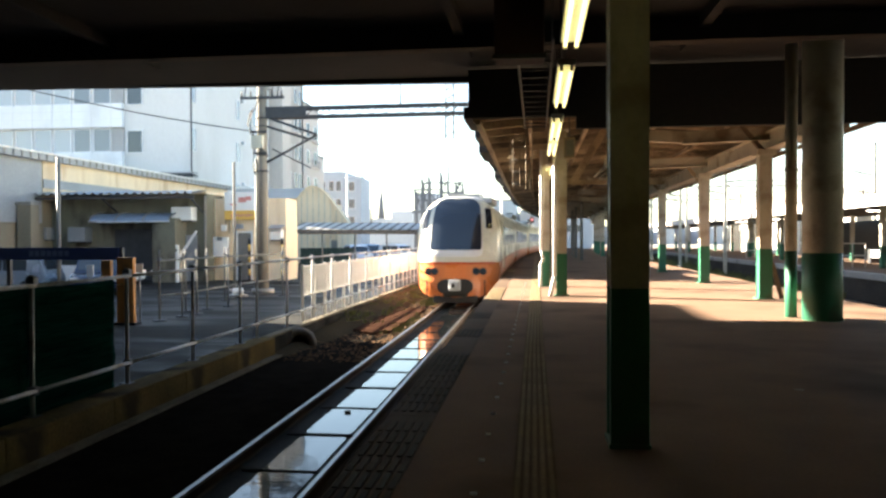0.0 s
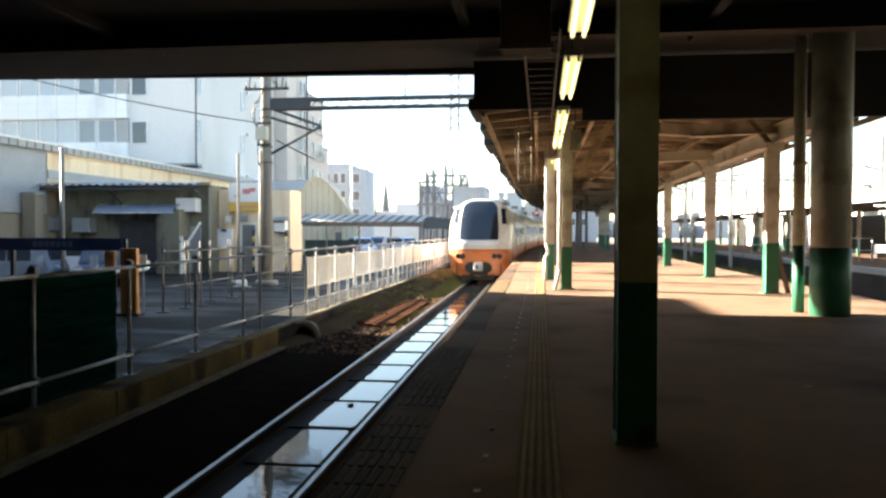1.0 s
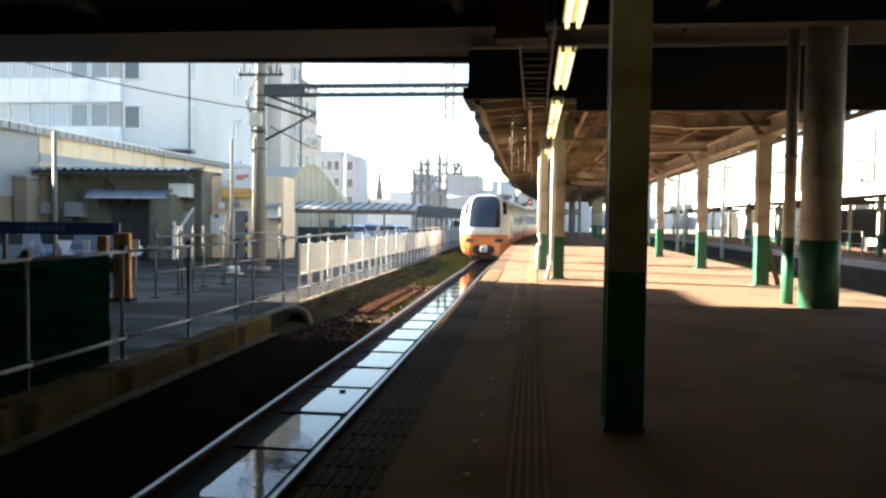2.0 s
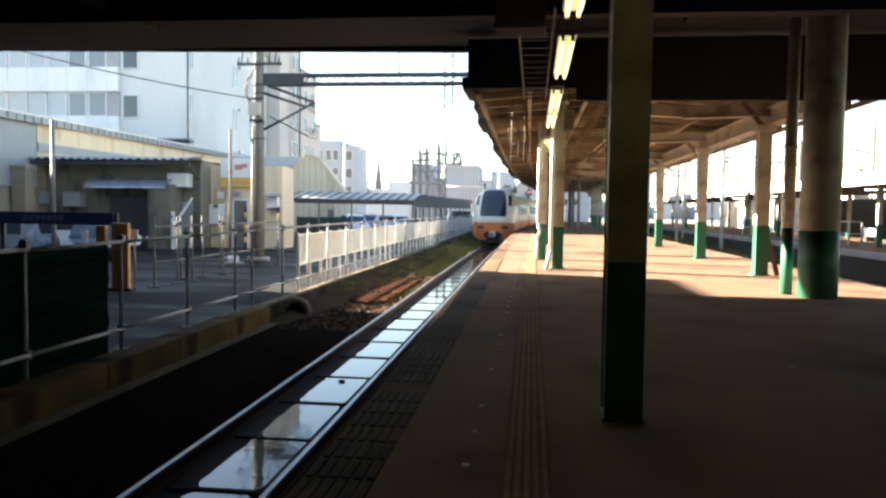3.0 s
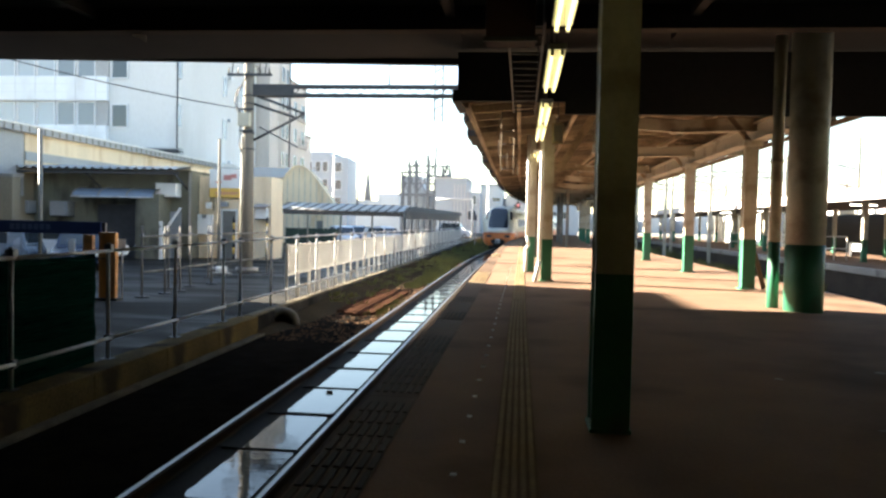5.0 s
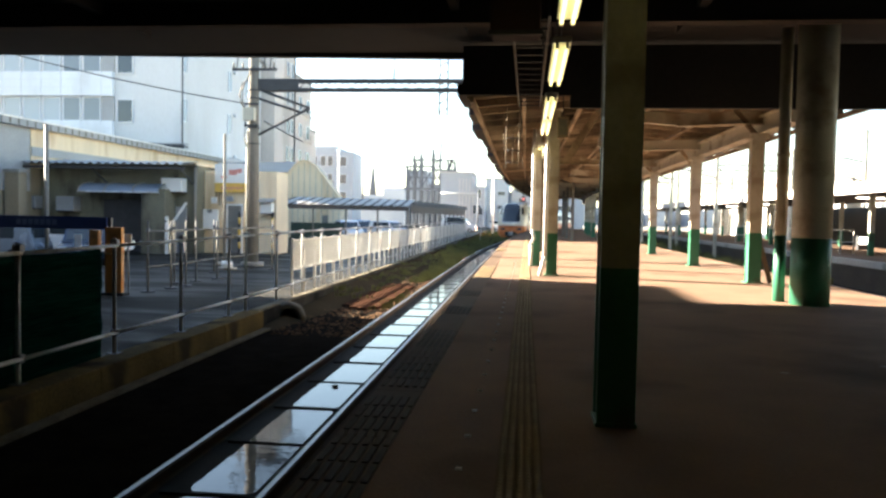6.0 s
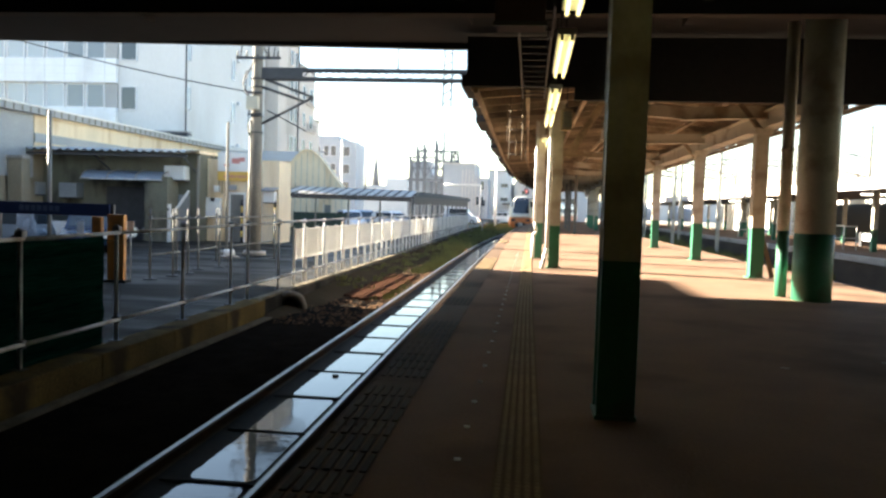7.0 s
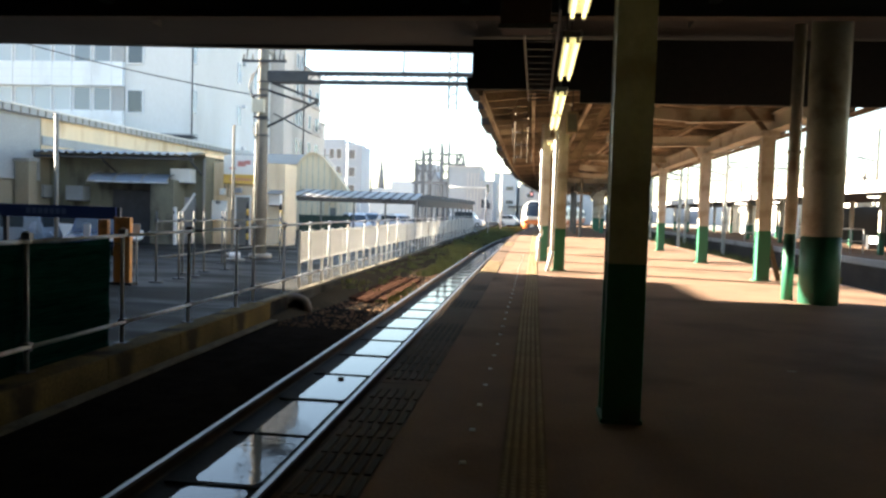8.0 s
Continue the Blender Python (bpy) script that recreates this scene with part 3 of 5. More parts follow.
# ---- track ----
def rails(name, centre, y0, y1, group, z=RAIL):
    for s in (-0.535, 0.535):
        t = thing("rail", "steel rail with a bright polished head and rusty sides", "rail", 0, 0, 0, group)
        bm = B()
        ribbon(bm, lambda y: centre(y) + s - 0.023, lambda y: centre(y) + s + 0.023, z, y0, y1, 2, 0.035)
        part("head", bm, RAILTOP, t, "polished rail head")
        bm = B()
        ribbon(bm, lambda y: centre(y) + s - 0.012, lambda y: centre(y) + s + 0.012, z - 0.035, y0, y1, 2, 0.1)
        ribbon(bm, lambda y: centre(y) + s - 0.062, lambda y: centre(y) + s + 0.062, z - 0.12, y0, y1, 2, 0.03)
        part("foot", bm, RAILSIDE, t)


rails("rail", track_x, -25, 165, "rails of the near track")
rails("rail", lambda y: 8.0, -15, 115, "rails between the platforms")
rails("rail", lambda y: 10.6, -15, 115, "rails between the platforms")


def trough():
    """Concrete track slab between the rails with standing water in its bays."""
    bm = B()
    ribbon(bm, lambda y: track_x(y) - 0.47, lambda y: track_x(y) + 0.46, -1.045, -20, 75, 3, 0.04)
    slab = structure("track_slab", bm, DARKCON, "dark wet concrete slab between the rails", "track slab")
    rng = random.Random(2)
    for name, w in (("sleeper_bar", 0.032), ("joint_bar", 0.012)):
        me = mesh(name, box(B(), -0.40, 0.42, -w, w, -1.045, -1.022, 0.004), DARKCON)
        for k in range(-4, 38):
            if (k % 2 == 0) == (w > 0.018):
                y = 6.02 + 1.45 * k
                piece(name, me, slab, track_x(y), y, 0)
    for k in range(-4, 37):
        w0, w1 = (0.034, 0.014) if k % 2 == 0 else (0.014, 0.034)
        y0, y1 = 6.02 + 1.45 * k + w0, 6.02 + 1.45 * (k + 1) - w1
        a, b = -0.21 + rng.uniform(-0.025, 0.03), 0.38 + rng.uniform(-0.02, 0.0)
        bm = B()
        out = []
        for cx, cy, a0 in ((a, y0, 180), (b, y0, 270), (b, y1, 0), (a, y1, 90)):
            r = 0.14 if (abs(cy - y0) < 0.01) == (k % 2 == 0) else 0.03
            ox, oy = (r if cx == a else -r), (r if cy == y0 else -r)
            for i in range(6):
                an = radians(a0 + 18 * i)
                out.append(bm.verts.new((cx + ox + r * math.cos(an) + track_x(cy), cy + oy + r * math.sin(an), -1.036)))
            if cx == a and cy == y1:
                for i in range(1, 9):
                    yy = y1 - r - (y1 - y0 - r * 2) * i / 9
                    out.append(bm.verts.new((a + 0.03 * noise.noise(Vector((yy * 3, k, 0))) + track_x(yy), yy, -1.036)))
        bm.faces.new(out)
        part("puddle", bm, WATER, slab)
    t = thing("stone_lump", "small dark stone lying in a puddle", "stone", track_x(10.3) + 0.06, 10.1, -1.034)
    bm = B()
    bmesh.ops.create_icosphere(bm, subdivisions=2, radius=0.05)
    for v in bm.verts:
        v.co = v.co * (1 + 0.25 * noise.noise(v.co * 30)) * 1.0
        v.co.z = v.co.z * 0.32 + 0.012
    part("stone", bm, STONE, t)


trough()


def stones():
    """Loose ballast and rubble beside the track, one heap of many."""
    rng = random.Random(11)
    bm = B()
    for i in range(2600):
        y = 14.5 + 31 * rng.random() ** 1.2
        x = track_x(y) + (rng.choice((-1, -1, -1, 1)) * rng.uniform(0.62, 0.98) if rng.random() < 0.45 else -rng.uniform(0.7, 2.4))
        r = rng.uniform(0.025, 0.055)
        bmv = [bm.verts.new((x + r * rng.uniform(0.6, 1.2) * a, y + r * rng.uniform(0.6, 1.2) * b, -1.07 + r * rng.uniform(0.3, 0.7) * c)) for a, b, c in ((1, 0, 0), (-1, 0, 0), (0, 1, 0), (0, -1, 0), (0, 0, 1.2), (0, 0, -0.6))]
        for q in ((0, 2, 4), (2, 1, 4), (1, 3, 4), (3, 0, 4), (2, 0, 5), (1, 2, 5), (3, 1, 5), (0, 3, 5)):
            bm.faces.new([bmv[k] for k in q])
    tagged(part("ballast_stones", bm, STONE), "brown loose ballast stones beside the rails", "ballast", kind="stuff")
    t = thing("timber_planks", "red-brown old planks lying on the ballast", "planks", -4.1, 22.5, -1.07)
    for i, (x, y0, y1) in enumerate(((-0.5, -3.2, 3.4), (-0.24, -3.6, 3.1), (0.02, -3.8, 2.9), (0.28, -3.5, 2.7))):
        part("plank", box(B(), x - 0.12, x + 0.12, y0, y1, 0, 0.06, 0.01), REDWOOD, t)


stones()


# ---- kerb, fences ----
def kerb():
    t = tagged(new("kerb_wall"), "low yellow-stained concrete kerb wall along the track", "wall", kind="structure")
    me = mesh("block", box(B(), -0.33, 0.08, 0.006, 1.994, -1.2, -0.69, 0.015), KERB)
    for i in range(8):
        piece("block", me, t, -5.4, -0.9 + 2 * i, 0)
    me = mesh("footing", box(B(), -0.13, 0.12, 0.004, 1.996, -1.2, -1.035, 0.015), STAINCON)
    for i in range(8):
        piece("footing", me, t, -5.28, -0.9 + 2 * i, 0)
    bm = B()
    ribbon(bm, lambda y: -5.62, lambda y: -5.44, lambda y: -0.68, 15.1, 60, 4, 0.2)
    part("edging", bm, STAINCON, t)
    bm = B()
    n = 24
    rows = []
    for i in range(n + 1):
        y = 15.0 + 45 * i / n
        w = 0.5 * noise.noise(Vector((y * 0.4, 0, 0)))
        e = min(1.0, i / 5.0)
        rows.append([bm.verts.new(v) for v in ((-5.5, y, -0.74 - 0.3 * (1 - e)), (-5.3 + e * (0.15 + 0.2 * w), y, -1.0 + e * (0.14 + 0.06 * w)), (-5.1 + e * (0.35 + 0.3 * w), y, -1.07 + 0.07 * e), (-4.9 + e * (0.6 + 0.4 * w), y, -1.075))])
    for p, q in zip(rows, rows[1:]):
        for k in range(3):
            bm.faces.new((p[k], p[k + 1], q[k + 1], q[k])).smooth = True
    structure("bank", bm, EARTH, "low earth bank between road edge and track", "ground")
    t = thing("drain_mouth", "pale broken concrete pipe mouth at the kerb's end", "drain pipe", -5.28, 16.6, -1.07)
    arc = [(0.31 * math.cos(a) * 0.9, 0.31 * math.cos(a) * 0.3, 0.33 * math.sin(a)) for a in [math.pi * i / 12 for i in range(13)]]
    bm = tube(B(), arc, 0.085, n=8)
    for v in bm.verts:
        v.co *= 1 + 0.06 * noise.noise(v.co * 9)
    part("rim", bm, POLECON, t)
    bm = B()
    rows = [[bm.verts.new((p[0] - 0.6 * k, p[1] + 0.8 * k, p[2] * (1 - 0.2 * k))) for p in arc] for k in (0.0, 0.35, 0.7)]
    for p, q in zip(rows, rows[1:]):
        for i in range(12):
            bm.faces.new((p[i], p[i + 1], q[i + 1], q[i])).smooth = True
    bm.faces.new(rows[-1])
    part("barrel", bm, STAINCON, t)


kerb()

POSTS = (4.05, 6.05, 8.05, 10.08, 12.14, 14.19, 15.08, 17.0, 19.0, 20.86, 23.0, 25.27, 27.5, 29.44, 31.54, 33.9, 36.2, 38.5, 40.8, 43.1, 45.4, 47.7, 50.0, 52.3, 54.6, 56.9, 59.2, 61.5, 63.8, 66.1, 68.4, 70.7)


def pipe_fence():
    t = thing("pipe_fence", "scaffold-pipe fence of galvanised posts and two rails", "fence", -5.7, 0, -0.7)
    for y in POSTS:
        p = part("post", rod(B(), (0, y, 0), (0, y, 1.62), 0.027), PIPE, t)
        for z in (1.55, 0.30):
            part("clamp", box(B(), -0.045, 0.06, y - 0.045, y + 0.045, z - 0.05, z + 0.05, 0.012), CLAMP, p)
        part("foot", box(B(), -0.08, 0.08, y - 0.08, y + 0.08, 0, 0.015), DARKMETAL, p)
    for a, b in zip(POSTS, POSTS[1:]):
        za = 1.50 + 0.07 * min(1, max(0, (a - 8) / 12))
        zb = 1.50 + 0.07 * min(1, max(0, (b - 8) / 12))
        part("top_rail", rod(B(), (0.04, a, za), (0.04, b, zb), 0.025), PIPE, t)
        part("bottom_rail", rod(B(), (0.04, a, 0.30), (0.04, b, 0.30), 0.025), PIPE, t)
    net = thing("safety_net", "dark green safety net hung on the pipe fence", "net", -5.76, 2.0, -0.7)
    for q in range(4):
        bm = B()
        n, m = 16, 10
        g = [[bm.verts.new((-0.03 + 0.03 * noise.noise(Vector(((q * n + i) * 0.45, j * 0.5, 0))) + 0.012 * math.sin(j * 3.1), 0.01 + q * 2.02 + i * (2.03 if q < 3 else 1.84) / n, -0.03 + j * 1.51 / m - 0.03 * math.sin(math.pi * i / n) * j / m)) for j in range(m + 1)] for i in range(n + 1)]
        for i in range(n):
            for j in range(m):
                bm.faces.new((g[i][j], g[i + 1][j], g[i + 1][j + 1], g[i][j + 1])).smooth = True
        bmesh.ops.solidify(bm, geom=bm.faces[:], thickness=0.008)
        part("net_sheet", bm, NET, net)
    part("lashing", rod(B(), (0.0, 0.0, 1.4), (0.0, 8.1, 1.4), 0.008, n=6), NET, net)


pipe_fence()


def guard_fence():
    """White guard panels of upright bars along the pipe fence."""
    first = None
    for k in range(26):
        y = 18.35 + 2.04 * k
        if first is None:
            first = thing("guard_panel", "white steel guard panel of thin upright bars", "fence", -5.757, y, -0.42, "guard panels along the fence")
            for z in (0.34, 1.06):
                part("rail", box(B(), -0.022, 0.022, 0, 2.0, z - 0.02, z + 0.02, 0.006), WHITEPOST, first)
            for yy in (0.0, 1.0, 1.98):
                part("post", box(B(), -0.03, 0.03, yy - 0.01, yy + 0.03, -0.3, 1.12, 0.006), WHITEPOST, first)
            me = mesh("upright", box(B(), -0.006, 0.006, -0.010, 0.010, 0.34, 1.05), WHITEPOST)
            for i in range(1, 33):
                piece("upright", me, first, 0, i * 0.06, 0)
        else:
            copy_thing(first, pose(-5.757, y, -0.42))


guard_fence()


# ---- the yard: signs, posts, vehicles ----
def yard():
    t = thing("banner_board", "long dark blue board with faded pale lettering", "sign", -13.4, 18.0, -0.72)
    part("board", box(B(), -2.9, 3.02, -0.03, 0.03, 1.54, 1.85), BLUE, t)
    for x in (-2.6, 0.0, 2.6, 3.05):
        part("post", box(B(), x - 0.05, x + 0.05, 0.032, 0.13, 0, 1.84), DARKMETAL, t)
    for i in range(7):
        part("lettering_bar", box(B(), 0.62 + i * 0.16, 0.74 + i * 0.16, -0.034, -0.03, 1.63, 1.77), FADED, t)
    for x, h, w in ((-9.79, 1.62, 0.42), (-10.28, 1.55, 0.24)):
        t = thing("orange_barrier", "faded orange upright plastic barrier panel", "barrier", x, 17.3, -0.72, "orange barriers")
        part("panel", box(B(), -w / 2, w / 2, -0.07, 0.07, 0.05, h, 0.02), ORANGE, t)
        part("base", box(B(), -w / 2 - 0.08, w / 2 + 0.08, -0.15, 0.15, 0, 0.06, 0.01), RUBBER, t)
    t = thing("thin_pole", "thin grey steel pole in the yard", "pole", -14.65, 22.0, -0.72)
    part("shaft", rod(B(), (0, 0, 0), (0, 0, 4.6), 0.06), GREYPOLE, t)
    t = thing("thin_pole", "slim grey steel pole beside the utility pole", "pole", -11.45, 28.0, -0.72)
    part("shaft", rod(B(), (0, 0, 0), (0, 0, 5.0), 0.055), POLECON, t)
    part("foot", rod(B(), (0, 0, 0), (0, 0, 0.14), 0.3, n=16), CONCRETE, t)
    first = None
    for x, y in ((-13.96, 36.0), (-12.3, 36.0)):
        if first is None:
            first = thing("hazard_post", "yellow and black banded bollard post", "post", x, y, -0.72, "banded posts")
            for i in range(7):
                part("band", rod(B(), (0, 0, i * 0.3), (0, 0, i * 0.3 + 0.3), 0.065), SIGNYELLOW if i % 2 else HATCHBLACK, first)
        else:
            copy_thing(first, pose(x, y, -0.72))


yard()


def notice_boards():
    for x, y, z, w, h in ((-9.76, 17.85, 1.23, 0.21, 0.22), (-12.39, 20.0, 1.0, 0.2, 0.34)):
        t = thing("notice_board", "small white notice board on a thin post", "notice", x, y, -0.72, "notice boards in the yard")
        part("post", rod(B(), (0, 0.03, 0), (0, 0.03, z + h), 0.02), PIPE, t)
        part("board", box(B(), -w / 2, w / 2, -0.015, 0.01, z, z + h, 0.004), WHITE, t)
    # the second scaffold fence, standing in the yard on loose feet
    posts = ((-9.39, 18.15), (-9.3, 19.2), (-9.88, 20.61), (-9.24, 19.95), (-9.6, 21.4), (-9.38, 22.41), (-10.45, 24.69), (-9.13, 26.74))
    first = None
    for x, y in posts:
        if first is None:
            first = thing("scaffold_tube", "upright dull scaffold tube on a round foot", "tube", x, y, -0.72, "scaffold tubes in the yard")
            part("tube", rod(B(), (0, 0, 0), (0, 0, 1.78), 0.027), THINPIPE, first)
            part("foot", rod(B(), (0, 0, 0), (0, 0, 0.03), 0.17, n=16), DARKMETAL, first)
            part("clamp", box(B(), -0.045, 0.045, -0.045, 0.045, 1.5, 1.59, 0.01), CLAMP, first)
        else:
            copy_thing(first, pose(x, y, -0.72, 0, 0, 20))
    for z in (1.52, 0.62):
        for a, b in (((-9.39, 18.15), (-9.24, 19.95)), ((-9.24, 19.95), (-9.38, 22.41)), ((-9.38, 22.41), (-9.13, 26.74))):
            t = thing("scaffold_rail", "dull scaffold rail clamped between upright tubes", "rail", 0, 0, -0.72, "scaffold rails")
            part("tube", rod(B(), (a[0] - 0.05, a[1], z), (b[0] - 0.05, b[1], z), 0.024), THINPIPE, t)
    t = thing("round_base", "pale round concrete base lying by the pole", "base", -10.6, 26.2, -0.72)
    part("disc", rod(B(), (0, 0, 0), (0, 0, 0.08), 0.34, n=20), CONCRETE, t)
    part("drum", rod(B(), (0, 0, 0.08), (0, 0, 0.3), 0.2, 0.18, n=20), WHITE, t)


notice_boards()


def utility_pole():
    x, y = -10.33, 28.0
    t = thing("utility_pole", "tall concrete pole with crossarms, box and cables", "utility pole", x, y, -0.72)
    part("shaft", rod(B(), (0, 0, 0), (0, 0, 11.5), 0.22, 0.17, n=18), POLECON, t)
    part("footing", rod(B(), (0, 0, 0), (0, 0, 0.18), 0.42, n=20), CONCRETE, t)
    part("service_box", box(B(), -0.28, 0.16, -0.42, -0.18, 5.45, 5.95, 0.02), STEELCREAM, t)
    for z in (7.32, 8.6):
        arm = part("crossarm", box(B(), -0.75, 0.95, -0.27, -0.19, z, z + 0.09), DARKMETAL, t)
        for xx in (-0.7, -0.35, 0.5, 0.85):
            part("insulator", rod(B(), (xx, -0.23, z + 0.09), (xx, -0.23, z + 0.3), 0.045, 0.028), GREYPOLE, arm)
    for z in (4.6, 5.2, 6.3, 6.6):
        part("strap", rod(B(), (0, 0, z), (0, 0, z + 0.05), 0.235, n=18), DARKMETAL, t)
    pts = [(-0.2, -0.1, 7.0), (-0.4, -0.15, 6.85), (-0.5, -0.15, 6.4), (-0.42, -0.15, 6.1), (-0.24, -0.15, 5.9), (-0.26, -0.15, 5.4), (-0.3, -0.12, 4.8), (-0.2, -0.2, 4.5)]
    part("cable_loop", tube(B(), pts, 0.03), RUBBER, t)
    pts = [(0.1, -0.25, 7.5), (-0.1, -0.32, 7.1), (-0.3, -0.34, 6.7), (-0.34, -0.32, 6.2), (-0.2, -0.3, 5.95)]
    part("cable_loop", tube(B(), pts, 0.022), RUBBER, t)
    for z in (5.25, 6.05):
        part("clamp_band", box(B(), -0.27, 0.27, -0.27, -0.2, z, z + 0.08, 0.01), DARKMETAL, t)
    # pale rod put on the left to stand in for the shaft's lit edge
    part("conduit", rod(B(), (-0.24, -0.1, 0.0), (-0.2, -0.1, 5.1), 0.035), STEELCREAM, t)
    for xx, dz in ((-0.55, 0.0), (0.5, 0.25), (0.72, -0.1)):
        part("drop_wire", tube(B(), [(xx, -0.25, 8.6), (xx + 0.06, -0.25, 8.1 + dz), (xx - 0.03, -0.25, 7.4)], 0.02), RUBBER, t)
    # the beam that carries the overhead line
    g = thing("overhead_gantry", "grey steel lattice beam carrying overhead line fittings", "gantry", x, y, 0)
    for z in (5.95, 6.28):
        part("chord", box(B(), 0.2, 20.1, -0.06, 0.06, z - 0.045, z + 0.045), DARKMETAL, g)
        part("chord", box(B(), 0.2, 20.1, 0.3, 0.42, z - 0.045, z + 0.045), DARKMETAL, g)
    bm = B()
    for i in range(39):
        a = 0.25 + i * 0.5
        bar(bm, (a, 0, 5.98), (a + 0.25, 0, 6.25), 0.03, 0.03)
        bar(bm, (a + 0.25, 0, 6.25), (a + 0.5, 0, 5.98), 0.03, 0.03)
    part("lacing", bm, DARKMETAL, g)
    part("gusset", box(B(), 0.15, 1.75, -0.08, -0.065, 5.9, 6.33), DARKMETAL, g)
    for a, b in (((0.3, 0, 5.9), (2.15, 0, 5.25)), ((0.0, 0, 4.15), (2.15, 0, 5.25)), ((0.4, 0, 4.75), (1.9, 0, 4.0)), ((0.2, 0, 5.6), (1.8, 0, 5.1))):
        part("bracket_arm", rod(B(), a, b, 0.05 if a[0] < 0.35 else 0.025), DARKMETAL, g)
    for xx, z0, z1 in ((5.3, 6.3, 7.2), (7.0, 5.0, 7.8), (7.3, 5.0, 7.8)):
        part("upright", rod(B(), (xx, 0.12, z0), (xx, 0.12, z1), 0.03), DARKMETAL, g)
    for i in range(8):
        part("rung", rod(B(), (7.0, 0.12, 5.1 + i * 0.34), (7.3, 0.12, 5.3 + i * 0.34), 0.02), DARKMETAL, g)
    m = thing("gantry_mast", "grey steel mast at the gantry's far end", "mast", x + 20.2, y + 0.2, -0.72)
    part("shaft", box(B(), -0.15, 0.15, -0.15, 0.15, -0.4, 7.2), DARKMETAL, m)
    # cable from the pole to the left
    c = thing("overhead_cable", "sagging black cable reaching the utility pole", "cable", 0, 0, 0)
    a, b = Vector((-27.0, 26.0, 9.3)), Vector((x - 0.2, y, 5.4))
    part("wire", tube(B(), [a.lerp(b, i / 16) - Vector((0, 0, 1.6 * i / 16 * (1 - i / 16))) for i in range(17)], 0.022), RUBBER, c)


utility_pole()


def wheel(t, x, y, r, w=0.2):
    wh = part("wheel", rod(B(), (x - w / 2, y, r), (x + w / 2, y, r), r, n=20), RUBBER, t)
    part("rim", rod(B(), (x - w / 2 - 0.005, y, r), (x + w / 2 + 0.005, y, r), r * 0.62, n=16), PIPE, wh)


def pillar():
    t = thing("gate_pillar", "dull beige rendered pillar beside the annex", "pillar", -23.5, 33.0, -0.74)
    part("shaft", box(B(), -0.35, 0.35, -0.3, 0.3, 0, 3.7, 0.03), BEIGEWALL, t)
    part("cap", box(B(), -0.42, 0.42, -0.37, 0.37, 3.7, 3.85, 0.02), CONCRETE, t)


pillar()


def vehicle(kind, label, paint, x, y, z, rz):
    """A car or van: a lofted body with a glazed cabin, wheels and lamps; it points along its own y."""
    t = thing("parked_car" if kind != "van" else "parked_van", label, "car" if kind != "van" else "van", x, y, z, "parked vehicles", rz)
    L, W = (3.9, 1.65) if kind != "van" else (4.3, 1.75)
    H = 1.5 if kind != "van" else 1.95
    bonnet = 0.85 if kind != "van" else 1.0
    low = [(0, 0.35), (0.05, 0.6), (0.25, bonnet - 0.12), (1.0, bonnet), (L - 0.15, bonnet + 0.05), (L, 0.7), (L, 0.35), (L - 0.2, 0.22), (0.2, 0.22)]
    up = [(0.85, bonnet - 0.02), (1.55, H - 0.1), (1.9, H), (L - 0.7, H), (L - 0.3, H - 0.1), (L - 0.06, bonnet)]
    bm = B()
    vs = [[bm.verts.new((s * W / 2, p[0] - L / 2, p[1])) for p in low] for s in (-1, 1)]
    n = len(low)
    for i in range(n):
        bm.faces.new((vs[0][i], vs[0][(i + 1) % n], vs[1][(i + 1) % n], vs[1][i]))
    bm.faces.new(vs[0])
    bm.faces.new(vs[1][::-1])
    bmesh.ops.bevel(bm, geom=bm.edges[:], offset=0.05, segments=2, affect="EDGES")
    body = part("body", bm, paint, t)
    bm = B()
    vs = [[bm.verts.new((s * (W / 2 - 0.06 - 0.1 * (p[1] - bonnet) / (H - bonnet)), p[0] - L / 2, p[1])) for p in up] for s in (-1, 1)]
    n = len(up)
    for i in range(n):
        bm.faces.new((vs[0][i], vs[0][(i + 1) % n], vs[1][(i + 1) % n], vs[1][i]))
    bm.faces.new(vs[0])
    bm.faces.new(vs[1][::-1])
    bmesh.ops.bevel(bm, geom=bm.edges[:], offset=0.03, segments=2, affect="EDGES")
    part("cabin", bm, paint, t)
    z0, z1 = bonnet + 0.08, H - 0.13
    for s in (-1, 1):
        for a, b in ((1.45, 2.25), (2.32, L - 0.75)):
            bm = B()
            box(bm, s * (W / 2 - 0.09) - 0.03, s * (W / 2 - 0.09) + 0.03, a - L / 2, b - L / 2, z0, z1, 0.01)
            part("side_pane", bm, CARGLASS, t)
    bm = B()
    bar(bm, (0, 0.98 - L / 2, bonnet + 0.07), (0, 1.5 - L / 2, H - 0.15), W - 0.4, 0.05)
    part("windscreen", bm, CARGLASS, t)
    part("rear_pane", box(B(), -W / 2 + 0.25, W / 2 - 0.25, L / 2 - 0.2, L / 2 - 0.1, z0, z1), CARGLASS, t)
    for s in (-1, 1):
        part("headlight", box(B(), s * W / 2 * 0.75 - 0.14, s * W / 2 * 0.75 + 0.14, -L / 2 - 0.01, -L / 2 + 0.1, 0.55, 0.7, 0.02), WHITE, t)
        for yy in (-L / 2 + 0.72, L / 2 - 0.7):
            wheel(t, s * (W / 2 - 0.08), yy, 0.29)
    return t


